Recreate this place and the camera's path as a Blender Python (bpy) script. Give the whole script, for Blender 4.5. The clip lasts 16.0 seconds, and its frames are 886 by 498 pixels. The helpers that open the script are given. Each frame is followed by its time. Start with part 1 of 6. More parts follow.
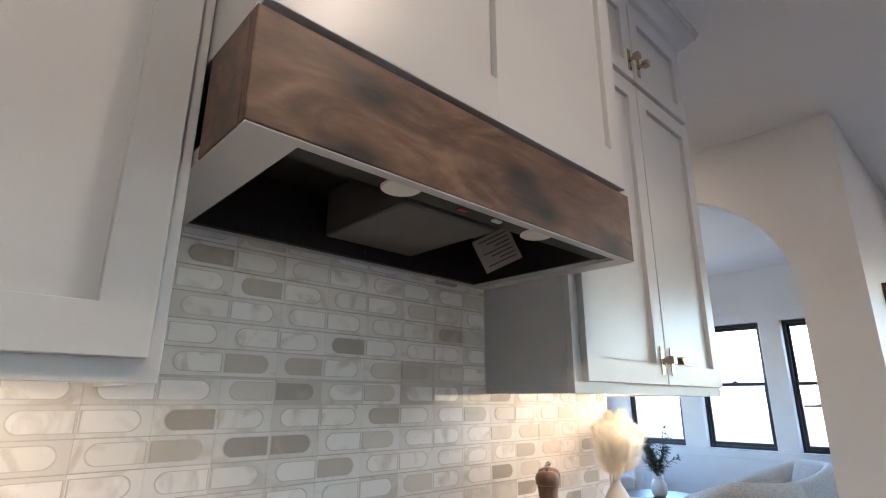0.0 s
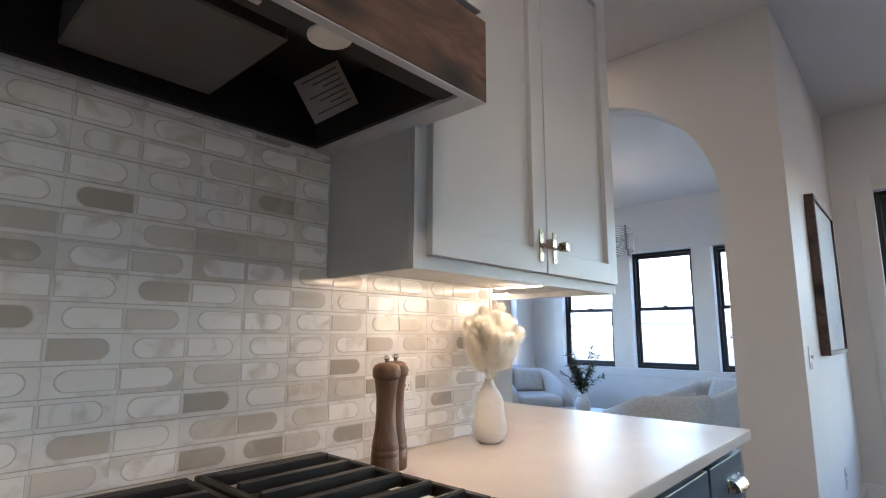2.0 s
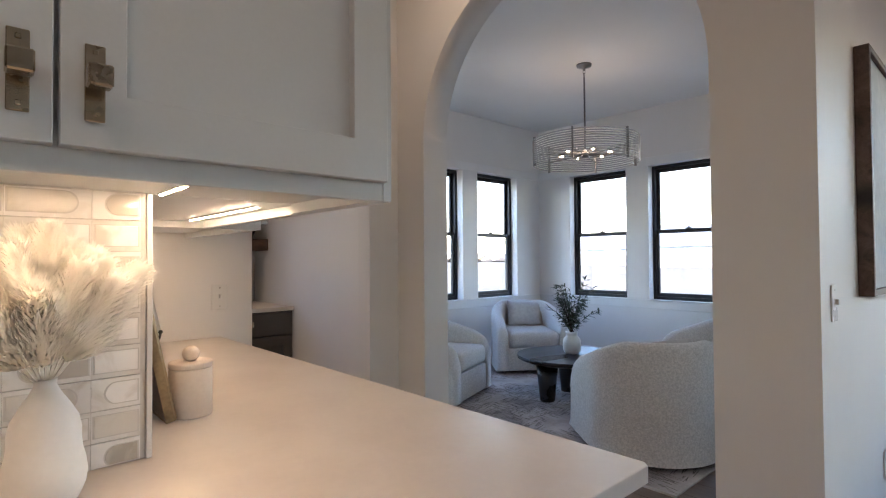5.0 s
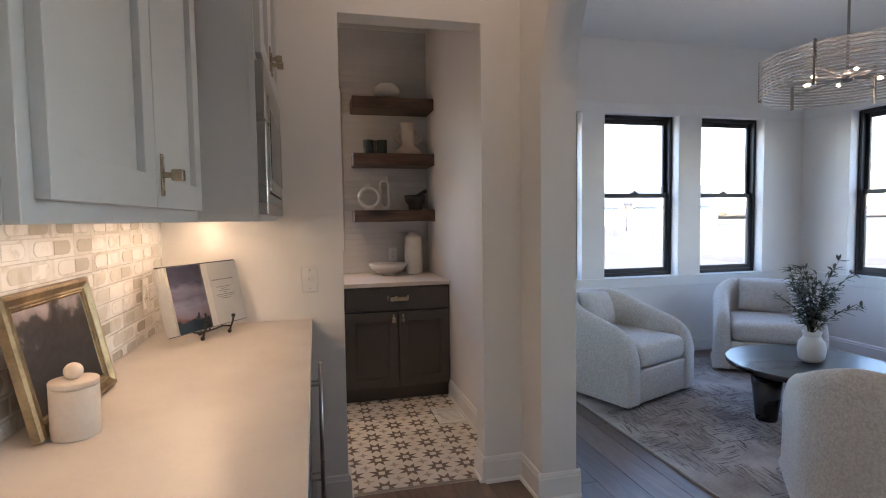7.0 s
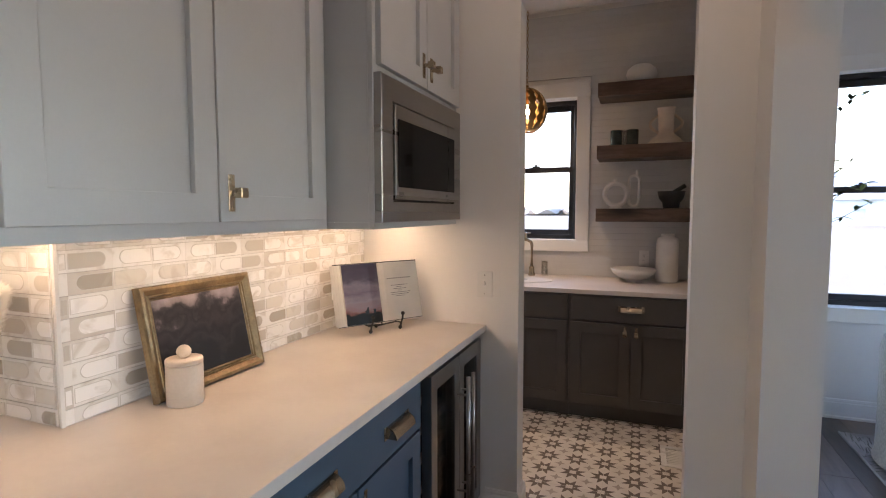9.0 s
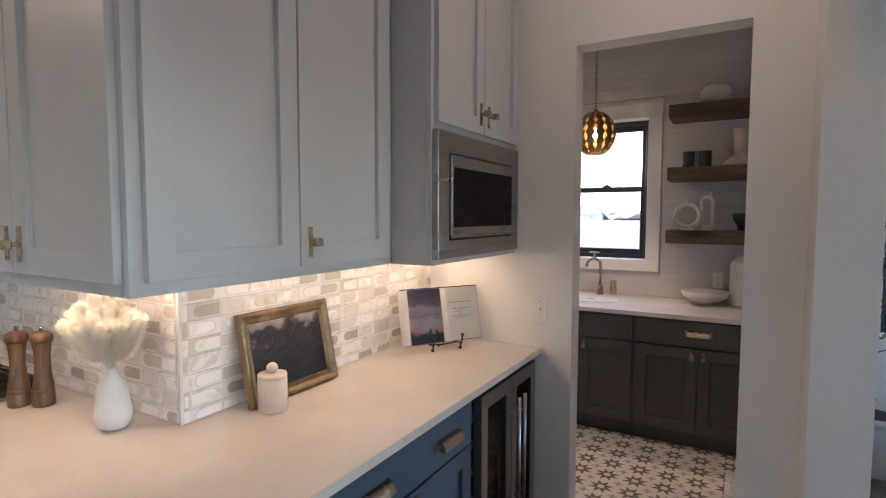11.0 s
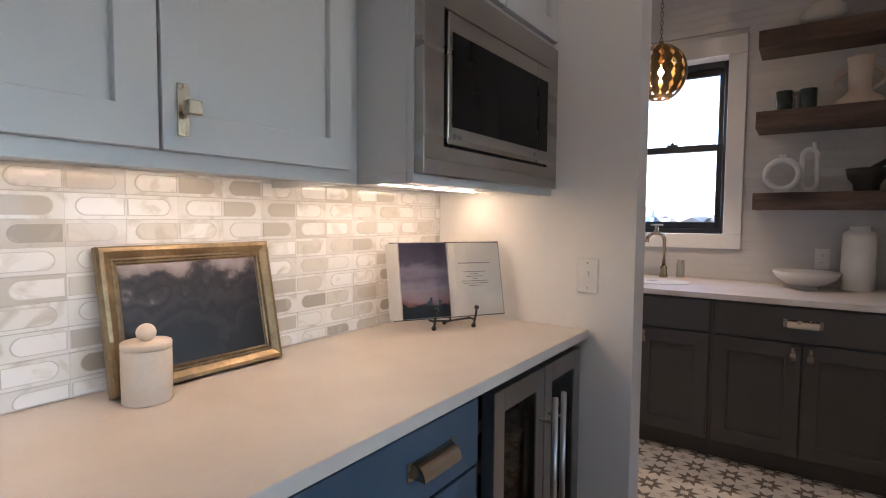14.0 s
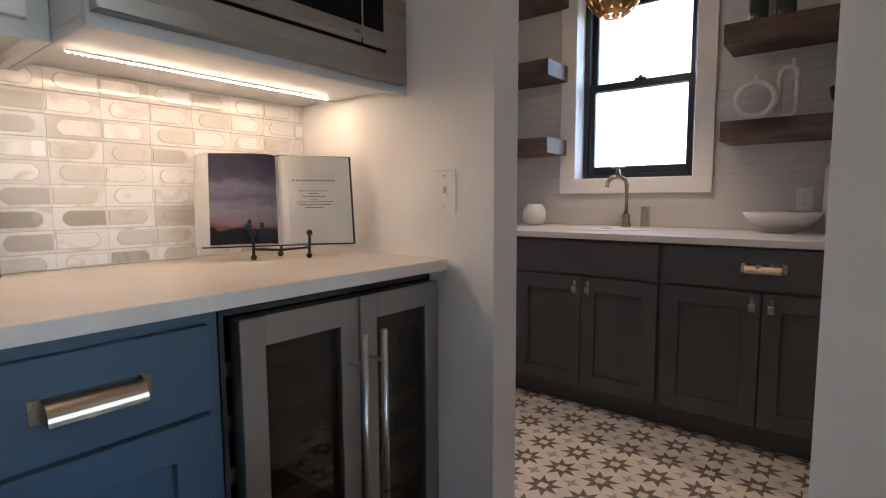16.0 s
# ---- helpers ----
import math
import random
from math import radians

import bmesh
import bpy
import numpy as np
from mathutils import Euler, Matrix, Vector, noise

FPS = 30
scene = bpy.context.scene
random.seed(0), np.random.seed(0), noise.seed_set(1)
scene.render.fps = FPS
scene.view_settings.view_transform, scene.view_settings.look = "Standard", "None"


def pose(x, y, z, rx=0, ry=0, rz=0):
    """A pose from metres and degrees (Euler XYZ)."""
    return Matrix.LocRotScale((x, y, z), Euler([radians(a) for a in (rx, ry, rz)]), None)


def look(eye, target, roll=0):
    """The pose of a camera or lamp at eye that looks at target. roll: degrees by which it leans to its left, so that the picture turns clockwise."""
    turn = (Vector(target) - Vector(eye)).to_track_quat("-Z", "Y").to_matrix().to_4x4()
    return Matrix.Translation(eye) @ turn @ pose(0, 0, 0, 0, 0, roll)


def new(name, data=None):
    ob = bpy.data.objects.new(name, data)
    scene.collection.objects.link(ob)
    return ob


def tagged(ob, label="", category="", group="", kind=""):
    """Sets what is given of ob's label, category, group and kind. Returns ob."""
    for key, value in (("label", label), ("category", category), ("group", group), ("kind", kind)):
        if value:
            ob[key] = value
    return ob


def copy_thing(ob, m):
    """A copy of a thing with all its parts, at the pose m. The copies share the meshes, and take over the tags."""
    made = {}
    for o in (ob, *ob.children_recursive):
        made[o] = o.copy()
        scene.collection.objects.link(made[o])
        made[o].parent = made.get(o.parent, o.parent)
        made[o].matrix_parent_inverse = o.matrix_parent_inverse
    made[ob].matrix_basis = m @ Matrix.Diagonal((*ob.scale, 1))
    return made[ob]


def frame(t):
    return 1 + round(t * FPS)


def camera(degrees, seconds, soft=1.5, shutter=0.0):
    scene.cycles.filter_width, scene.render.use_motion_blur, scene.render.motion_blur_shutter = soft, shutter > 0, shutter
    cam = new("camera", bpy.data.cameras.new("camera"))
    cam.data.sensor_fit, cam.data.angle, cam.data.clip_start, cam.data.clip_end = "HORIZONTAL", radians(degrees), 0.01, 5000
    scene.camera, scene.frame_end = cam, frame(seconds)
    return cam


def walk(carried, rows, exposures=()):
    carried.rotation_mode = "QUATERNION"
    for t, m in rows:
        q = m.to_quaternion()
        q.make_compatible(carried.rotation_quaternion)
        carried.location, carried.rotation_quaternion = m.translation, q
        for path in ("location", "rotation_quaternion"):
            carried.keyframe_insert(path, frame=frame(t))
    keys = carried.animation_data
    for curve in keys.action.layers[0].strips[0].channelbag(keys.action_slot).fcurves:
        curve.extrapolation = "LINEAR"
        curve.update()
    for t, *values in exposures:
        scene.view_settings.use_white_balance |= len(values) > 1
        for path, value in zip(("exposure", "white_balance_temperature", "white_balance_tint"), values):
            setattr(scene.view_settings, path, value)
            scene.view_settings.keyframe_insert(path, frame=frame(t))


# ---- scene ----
cam = camera(80.8, 16.0, soft=1.1)
PATH = [
    (0, (-1.918, -1.122, 1.358), (-0.604, 0.279, 1.917), 0.3),
    (0.5, (-1.921, -1.177, 1.3), (-0.572, 0.217, 1.786), 0.2),
    (1, (-1.78, -1.201, 1.293), (-0.383, 0.163, 1.728), -0.0),
    (1.5, (-1.623, -1.227, 1.268), (-0.186, 0.111, 1.649), -0.0),
    (2, (-1.472, -1.123, 1.239), (-0.012, 0.206, 1.559), 0.2),
    (2.5, (-1.294, -1.007, 1.241), (0.185, 0.316, 1.493), 0.2),
    (3, (-1.171, -0.976, 1.233), (0.329, 0.33, 1.44), 0.3),
    (3.5, (-0.953, -0.988, 1.199), (0.559, 0.31, 1.365), -0.1),
    (6, (0.226, -1.121, 1.354), (1.246, 0.598, 1.29), -0.7),
    (6.5, (0.455, -1.055, 1.377), (1.227, 0.788, 1.281), -0.9),
    (7, (0.669, -1.057, 1.378), (1.144, 0.883, 1.262), -0.8),
    (7.5, (0.876, -1.057, 1.397), (0.937, 0.938, 1.278), -0.7),
    (8, (0.964, -0.904, 1.407), (0.706, 1.075, 1.276), -0.2),
    (8.5, (1.093, -0.808, 1.414), (0.595, 1.124, 1.27), 0.1),
    (9, (1.3, -0.826, 1.434), (0.594, 1.04, 1.292), -0.1),
    (9.5, (1.353, -0.877, 1.503), (0.493, 0.923, 1.354), 0.1),
    (12, (1.546, -0.973, 1.567), (0.517, 0.738, 1.452), 0.2),
    (12.5, (1.417, -0.903, 1.524), (0.341, 0.779, 1.42), 0.2),
    (13, (1.291, -0.773, 1.432), (0.155, 0.871, 1.339), 0.2),
    (13.5, (1.271, -0.571, 1.34), (0.134, 1.071, 1.237), 0.3),
    (14, (1.254, -0.292, 1.295), (0.111, 1.345, 1.178), 0.4),
    (14.5, (1.221, -0.125, 1.221), (0.083, 1.515, 1.098), 0.4),
    (15, (1.232, 0.045, 1.181), (0.091, 1.682, 1.047), 0.2),
    (15.5, (1.381, 0.22, 1.137), (0.216, 1.839, 0.992), -0.2),
    (16, (1.531, 0.318, 1.082), (0.301, 1.883, 0.89), -0.3),
]
EXPOSURE = 3.75
UNSEEN_DOWNLIGHT = 0.75
rows = [(t, look(eye, target, roll)) for t, eye, target, roll in PATH]
walk(cam, rows, exposures=[(0, EXPOSURE + 0.32, 5750, 16), (1, EXPOSURE + 0.18, 5700, 16), (2.5, EXPOSURE - 0.2, 5750, 16), (3.5, EXPOSURE - 0.35, 6050, 18), (6.5, EXPOSURE - 0.35, 6400, 21), (8.5, EXPOSURE - 0.28, 6450, 23), (12.5, EXPOSURE - 0.27, 5800, 20), (16, EXPOSURE - 0.33, 5950, 20)])

# ---------------------------------------------------------------- light
world = bpy.data.worlds.new("sky")
scene.world = world
world.use_nodes = True
wn = world.node_tree
sky = wn.nodes.new("ShaderNodeTexSky")
sky.sky_type = "NISHITA"
sky.sun_disc = False
sky.sun_elevation = radians(38)
sky.sun_rotation = radians(252)
sky.air_density = 1.5
sky.dust_density = 0.1
sky.ozone_density = 4.5
wn.links.new(sky.outputs[0], wn.nodes["Background"].inputs[0])
wn.nodes["Background"].inputs[1].default_value = 0.15


def lamp(name, kind, power, colour, m, size=0.1, size_y=None, angle=None):
    data = bpy.data.lights.new(name, kind)
    data.energy, data.color = power, colour
    if kind == "AREA":
        data.shape, data.size, data.size_y = "RECTANGLE", size, size_y or size
    elif kind == "SUN":
        data.angle = radians(angle)
    else:
        data.shadow_soft_size = size
    ob = new(name, data)
    ob.matrix_world = m
    return ob


lamp("sun", "SUN", 2.0, (1, 0.95, 0.88), look((-9, -3, 7.4), (0, 0, 0)), angle=0.6)
WARM = (1.0, 0.66, 0.38)
# under-cabinet strips: along the range wall, round the corner, under the side cabinet, under the microwave
DOWN = pose(0, 0, 0, 0, 0, 0)
STRIPS = [(-0.36, -0.26, 0.58, 0.012), (0.02, -0.14, 0.012, 0.24), (0.25, 0.34, 0.012, 0.5), (0.205, 1.068, 0.012, 0.70), (-2.2, -0.26, 0.8, 0.012)]
for sx, sy, wx, wy in STRIPS:
    lamp("led_glow", "AREA", 0.16 * max(wx, wy), WARM, pose(sx, sy, 1.3938), max(0.003, wx - 0.009), max(0.003, wy - 0.009))

# ---------------------------------------------------------------- helpers
ORIGIN = {}


def mesh_object(name, bm, material, smooth=False):
    data = bpy.data.meshes.new(name)
    bm.normal_update()
    if smooth:
        for face in bm.faces:
            face.smooth = True
    bm.to_mesh(data)
    bm.free()
    for one in material if isinstance(material, (list, tuple)) else [material]:
        data.materials.append(one)
    return data


def thing(name, label, category, at=(0, 0, 0), group="", kind=""):
    ob = new(name)
    ob.empty_display_size = 0.05
    ob.location = at
    ORIGIN[ob] = Vector(at)
    return tagged(ob, label, category, group, kind)


def part(name, bm, material, parent=None, label="", smooth=False):
    origin = ORIGIN.get(parent, Vector((0, 0, 0)))
    if origin.length > 0:
        bmesh.ops.translate(bm, verts=bm.verts, vec=-origin)
    ob = new(name, mesh_object(name, bm, material, smooth))
    ob.parent = parent
    ORIGIN[ob] = origin
    return tagged(ob, label)


def solid(name, bm, material, label, category="", kind="structure", group="", smooth=False):
    return tagged(part(name, bm, material, None, "", smooth), label, category, group, kind)


def box(x0, x1, y0, y1, z0, z1, bevel=0.0, seg=1, bm=None, mi=0):
    bm = bm or bmesh.new()
    m = Matrix.Translation(((x0 + x1) / 2, (y0 + y1) / 2, (z0 + z1) / 2)) @ Matrix.Diagonal((abs(x1 - x0), abs(y1 - y0), abs(z1 - z0), 1))
    made = bmesh.ops.create_cube(bm, size=1, matrix=m)["verts"]
    if mi:
        for face in {f for v in made for f in v.link_faces}:
            face.material_index = mi
    if bevel:
        edges = list({e for v in made for e in v.link_edges})
        bmesh.ops.bevel(bm, geom=edges, offset=bevel, segments=seg, affect="EDGES", profile=0.5)
    return bm


def lathe(profile, at=(0, 0, 0), steps=32, bm=None, m=None):
    """profile: (radius, height) from the bottom up."""
    bm = bm or bmesh.new()
    rings = []
    for r, z in profile:
        ring = []
        for k in range(steps):
            a = math.tau * k / steps
            p = Vector((r * math.cos(a), r * math.sin(a), z))
            ring.append(bm.verts.new((m @ p if m else p) + Vector(at)))
        rings.append(ring)
    for lo, hi in zip(rings, rings[1:]):
        for k in range(steps):
            j = (k + 1) % steps
            bm.faces.new((lo[k], lo[j], hi[j], hi[k]))
    if profile[0][0] > 1e-4:
        bm.faces.new(list(reversed(rings[0])))
    if profile[-1][0] > 1e-4:
        bm.faces.new(rings[-1])
    bmesh.ops.remove_doubles(bm, verts=bm.verts, dist=1e-6)
    return bm


def tube(points, radius, steps=10, bm=None, taper=1.0, closed=False):
    bm = bm or bmesh.new()
    pts = [Vector(p) for p in points]
    rings = []
    for i, p in enumerate(pts):
        if closed:
            d = pts[(i + 1) % len(pts)] - pts[i - 1]
        else:
            d = pts[min(i + 1, len(pts) - 1)] - pts[max(i - 1, 0)]
        q = d.to_track_quat("Z", "Y")
        r = radius * (1 + (taper - 1) * i / max(1, len(pts) - 1))
        rings.append([bm.verts.new(p + q @ Vector((r * math.cos(math.tau * k / steps), r * math.sin(math.tau * k / steps), 0))) for k in range(steps)])
    pairs = list(zip(rings, rings[1:])) + ([(rings[-1], rings[0])] if closed else [])
    for lo, hi in pairs:
        shift = 0
        if closed and lo is rings[-1]:
            shift = min(range(steps), key=lambda s: (lo[0].co - hi[s].co).length)
        for k in range(steps):
            j = (k + 1) % steps
            bm.faces.new((lo[k], lo[j], hi[(j + shift) % steps], hi[(k + shift) % steps]))
    if not closed:
        bm.faces.new(list(reversed(rings[0])))
        bm.faces.new(rings[-1])
    return bm


def slab(outline, z0, z1, bm=None, m=None, mi=0, bevel=0.0):
    """A flat piece with any outline, given anticlockwise."""
    bm = bm or bmesh.new()
    f = m or Matrix()
    lo = [bm.verts.new(f @ Vector((x, y, z0))) for x, y in outline]
    hi = [bm.verts.new(f @ Vector((x, y, z1))) for x, y in outline]
    n = len(lo)
    faces = [bm.faces.new(list(reversed(lo))), bm.faces.new(hi)]
    for i in range(n):
        faces.append(bm.faces.new((lo[i], lo[(i + 1) % n], hi[(i + 1) % n], hi[i])))
    for face in faces:
        face.material_index = mi
    if bevel:
        bmesh.ops.bevel(bm, geom=list(faces[1].edges), offset=bevel, segments=2, affect="EDGES", profile=0.5)
    return bm


# ---------------------------------------------------------------- materials
def surface(name, c1, c2=None, scale=6.0, fine=90.0, rough=0.5, metal=0.0, bump=0.1, stretch=(1, 1, 1), spec=0.5, rough_var=0.12,
            contrast=(0.35, 0.65), per_piece=0.0, coat=0.0, world_space=True):
    """Colour that drifts between two tones at two scales, with fine relief and uneven gloss."""
    m = bpy.data.materials.new(name)
    m.use_nodes = True
    t = m.node_tree
    b = t.nodes["Principled BSDF"]
    b.inputs["Metallic"].default_value = metal
    b.inputs["Specular IOR Level"].default_value = spec
    b.inputs["Coat Weight"].default_value = coat
    b.inputs["Coat Roughness"].default_value = 0.08
    c2 = c2 or tuple(v * 0.9 for v in c1)
    if world_space:
        src = t.nodes.new("ShaderNodeNewGeometry").outputs["Position"]
    else:
        src = t.nodes.new("ShaderNodeTexCoord").outputs["Object"]
    mp = t.nodes.new("ShaderNodeMapping")
    mp.inputs["Scale"].default_value = stretch
    t.links.new(src, mp.inputs["Vector"])
    big = t.nodes.new("ShaderNodeTexNoise")
    big.inputs["Scale"].default_value, big.inputs["Detail"].default_value = scale, 4
    small = t.nodes.new("ShaderNodeTexNoise")
    small.inputs["Scale"].default_value, small.inputs["Detail"].default_value = fine, 5
    for n in (big, small):
        t.links.new(mp.outputs[0], n.inputs["Vector"])
    add = t.nodes.new("ShaderNodeMath")
    add.operation = "MULTIPLY_ADD"
    add.inputs[1].default_value = 0.3
    t.links.new(small.outputs[0], add.inputs[0])
    t.links.new(big.outputs[0], add.inputs[2])
    sub = t.nodes.new("ShaderNodeMath")
    sub.operation = "SUBTRACT"
    sub.inputs[1].default_value = 0.15
    t.links.new(add.outputs[0], sub.inputs[0])
    ramp = t.nodes.new("ShaderNodeValToRGB")
    ramp.color_ramp.elements[0].position, ramp.color_ramp.elements[1].position = contrast
    ramp.color_ramp.elements[0].color, ramp.color_ramp.elements[1].color = (*c1, 1), (*c2, 1)
    t.links.new(sub.outputs[0], ramp.inputs[0])
    colour = ramp.outputs[0]
    if per_piece:
        info = t.nodes.new("ShaderNodeObjectInfo")
        rng = t.nodes.new("ShaderNodeMapRange")
        rng.inputs["To Min"].default_value, rng.inputs["To Max"].default_value = 1 - per_piece, 1 + per_piece
        t.links.new(info.outputs["Random"], rng.inputs["Value"])
        hsv = t.nodes.new("ShaderNodeHueSaturation")
        t.links.new(rng.outputs[0], hsv.inputs["Value"])
        t.links.new(colour, hsv.inputs["Color"])
        colour = hsv.outputs[0]
    t.links.new(colour, b.inputs["Base Color"])
    rr = t.nodes.new("ShaderNodeMapRange")
    rr.inputs["To Min"].default_value, rr.inputs["To Max"].default_value = max(0.02, rough - rough_var), min(1, rough + rough_var)
    t.links.new(big.outputs[0], rr.inputs["Value"])
    t.links.new(rr.outputs[0], b.inputs["Roughness"])
    if bump:
        bn = t.nodes.new("ShaderNodeBump")
        bn.inputs["Strength"].default_value, bn.inputs["Distance"].default_value = bump, 0.004
        t.links.new(small.outputs[0], bn.inputs["Height"])
        t.links.new(bn.outputs[0], b.inputs["Normal"])
    return m


def wood(name, dark, mid, light, along="x", rough=0.5, per_piece=0.0, knots=True, grain=14.0, beam=False):
    m = surface(name, dark, mid, scale=3, fine=60, rough=rough, bump=0.15, per_piece=per_piece)
    t = m.node_tree
    mp = next(n for n in t.nodes if n.type == "MAPPING")
    mp.inputs["Scale"].default_value = {"x": (0.16, 1, 1), "y": (1, 0.16, 1), "z": (1, 1, 0.16)}[along]
    big, small = [n for n in t.nodes if n.type == "TEX_NOISE"]
    big.inputs["Scale"].default_value, big.inputs["Distortion"].default_value = grain, 1.6
    small.inputs["Scale"].default_value = 160
    ramp = next(n for n in t.nodes if n.type == "VALTORGB")
    ramp.color_ramp.elements[0].position, ramp.color_ramp.elements[1].position = 0.25, 0.75
    ramp.color_ramp.elements[1].color = (*light, 1)
    e = ramp.color_ramp.elements.new(0.5)
    e.color = (*mid, 1)
    if beam:
        mp.inputs["Scale"].default_value = (0.45, 1, 1.5)
        big.inputs["Distortion"].default_value = 2.6
        small.inputs["Scale"].default_value = 45
    if knots:
        v = t.nodes.new("ShaderNodeTexVoronoi")
        v.inputs["Scale"].default_value = 3.6 if beam else 3.1
        wp = t.nodes.new("ShaderNodeMapping")
        wp.inputs["Scale"].default_value = {"x": (0.8, 1.3, 1.9), "y": (1.3, 0.8, 1.9), "z": (1, 1, 0.8)}[along]
        src = next(n for n in t.nodes if n.type == "NEW_GEOMETRY").outputs["Position"]
        t.links.new(src, wp.inputs[0])
        t.links.new(wp.outputs[0], v.inputs["Vector"])
        if beam:
            flat, turn_ = t.nodes.new("ShaderNodeSeparateXYZ"), t.nodes.new("ShaderNodeCombineXYZ")
            t.links.new(wp.outputs[0], flat.inputs[0])
            t.links.new(flat.outputs["X"], turn_.inputs["X"])
            t.links.new(flat.outputs["Z"], turn_.inputs["Y"])
            t.links.new(turn_.outputs[0], v.inputs["Vector"])
            v.voronoi_dimensions = "2D"
        kr = t.nodes.new("ShaderNodeMapRange")
        kr.inputs["From Min"].default_value, kr.inputs["From Max"].default_value = (0.06, 0.26) if beam else (0.10, 0.44)
        t.links.new(v.outputs["Distance"], kr.inputs["Value"])
        mix = t.nodes.new("ShaderNodeMix")
        mix.data_type = "RGBA"
        mix.inputs["A"].default_value = (*[c * 0.35 for c in dark], 1)
        t.links.new(kr.outputs[0], mix.inputs["Factor"])
        target = next(n for n in t.nodes if n.type == "BSDF_PRINCIPLED").inputs["Base Color"]
        t.links.new(target.links[0].from_socket, mix.inputs["B"])
        t.links.new(mix.outputs["Result"], target)
    return m


def marble(name, base, tones, vein, rough=0.12):
    """Polished stone: each piece takes one of several tones, veins run across."""
    m = bpy.data.materials.new(name)
    m.use_nodes = True
    t = m.node_tree
    b = t.nodes["Principled BSDF"]
    b.inputs["Roughness"].default_value = rough
    info = t.nodes.new("ShaderNodeObjectInfo")
    ramp = t.nodes.new("ShaderNodeValToRGB")
    ramp.color_ramp.interpolation = "CONSTANT"
    ramp.color_ramp.elements[0].color = (*base, 1)
    ramp.color_ramp.elements[1].position = tones[0][0]
    ramp.color_ramp.elements[1].color = (*tones[0][1], 1)
    for pos, col in tones[1:]:
        ramp.color_ramp.elements.new(pos).color = (*col, 1)
    t.links.new(info.outputs["Random"], ramp.inputs[0])
    pos = t.nodes.new("ShaderNodeNewGeometry").outputs["Position"]
    shift = t.nodes.new("ShaderNodeVectorMath")
    shift.operation = "ADD"
    scale = t.nodes.new("ShaderNodeVectorMath")
    scale.operation = "SCALE"
    scale.inputs["Scale"].default_value = 19.0
    comb = t.nodes.new("ShaderNodeCombineXYZ")
    for k in range(3):
        t.links.new(info.outputs["Random"], comb.inputs[k])
    t.links.new(comb.outputs[0], scale.inputs[0])
    t.links.new(pos, shift.inputs[0])
    t.links.new(scale.outputs[0], shift.inputs[1])
    n = t.nodes.new("ShaderNodeTexNoise")
    n.inputs["Scale"].default_value, n.inputs["Detail"].default_value, n.inputs["Distortion"].default_value = 9, 6, 1.8
    t.links.new(shift.outputs[0], n.inputs["Vector"])
    vr = t.nodes.new("ShaderNodeMapRange")
    vr.inputs["From Min"].default_value, vr.inputs["From Max"].default_value = 0.53, 0.7
    vr.inputs["To Max"].default_value = 0.75
    t.links.new(n.outputs[0], vr.inputs["Value"])
    mix = t.nodes.new("ShaderNodeMix")
    mix.data_type = "RGBA"
    mix.inputs["B"].default_value = (*vein, 1)
    t.links.new(vr.outputs[0], mix.inputs["Factor"])
    t.links.new(ramp.outputs[0], mix.inputs["A"])
    t.links.new(mix.outputs["Result"], b.inputs["Base Color"])
    bn = t.nodes.new("ShaderNodeBump")
    bn.inputs["Strength"].default_value, bn.inputs["Distance"].default_value = 0.06, 0.002
    t.links.new(n.outputs[0], bn.inputs["Height"])
    t.links.new(bn.outputs[0], b.inputs["Normal"])
    return m


def glowing(name, colour, strength):
    m = bpy.data.materials.new(name)
    m.use_nodes = True
    b = m.node_tree.nodes["Principled BSDF"]
    b.inputs["Base Color"].default_value = (*colour, 1)
    b.inputs["Emission Color"].default_value = (*colour, 1)
    b.inputs["Emission Strength"].default_value = strength
    return m


def clear(name, tint=(1, 1, 1), gloss=0.07, rough=0.02):
    m = bpy.data.materials.new(name)
    m.use_nodes = True
    t = m.node_tree
    out = t.nodes["Material Output"]
    a, g, x = t.nodes.new("ShaderNodeBsdfTransparent"), t.nodes.new("ShaderNodeBsdfGlossy"), t.nodes.new("ShaderNodeMixShader")
    a.inputs[0].default_value = (*tint, 1)
    g.inputs["Roughness"].default_value = rough
    x.inputs[0].default_value = gloss
    t.links.new(a.outputs[0], x.inputs[1])
    t.links.new(g.outputs[0], x.inputs[2])
    t.links.new(x.outputs[0], out.inputs["Surface"])
    return m


WALL = surface("wall_paint", (0.79, 0.77, 0.74), (0.76, 0.74, 0.71), scale=1.5, fine=220, rough=0.62, bump=0.05)
CEIL = surface("ceiling_paint", (0.80, 0.79, 0.77), (0.77, 0.76, 0.74), scale=1.2, fine=200, rough=0.8, bump=0.05)
TRIM = surface("trim_paint", (0.80, 0.79, 0.77), (0.76, 0.75, 0.73), scale=3, fine=120, rough=0.35, bump=0.03)
CABINET = surface("greige_cabinet_paint", (0.555, 0.567, 0.575), (0.525, 0.537, 0.545), scale=2.5, fine=160, rough=0.34, bump=0.04)
NAVY = surface("dark_blue_cabinet_paint", (0.046, 0.083, 0.126), (0.040, 0.073, 0.112), scale=3, fine=150, rough=0.36, bump=0.04)
CHARCOAL = surface("charcoal_cabinet_paint", (0.066, 0.060, 0.056), (0.057, 0.052, 0.049), scale=3, fine=150, rough=0.4, bump=0.04)
QUARTZ = surface("pale_quartz", (0.61, 0.56, 0.51), (0.56, 0.51, 0.465), scale=5, fine=60, rough=0.36, bump=0.0, rough_var=0.05)
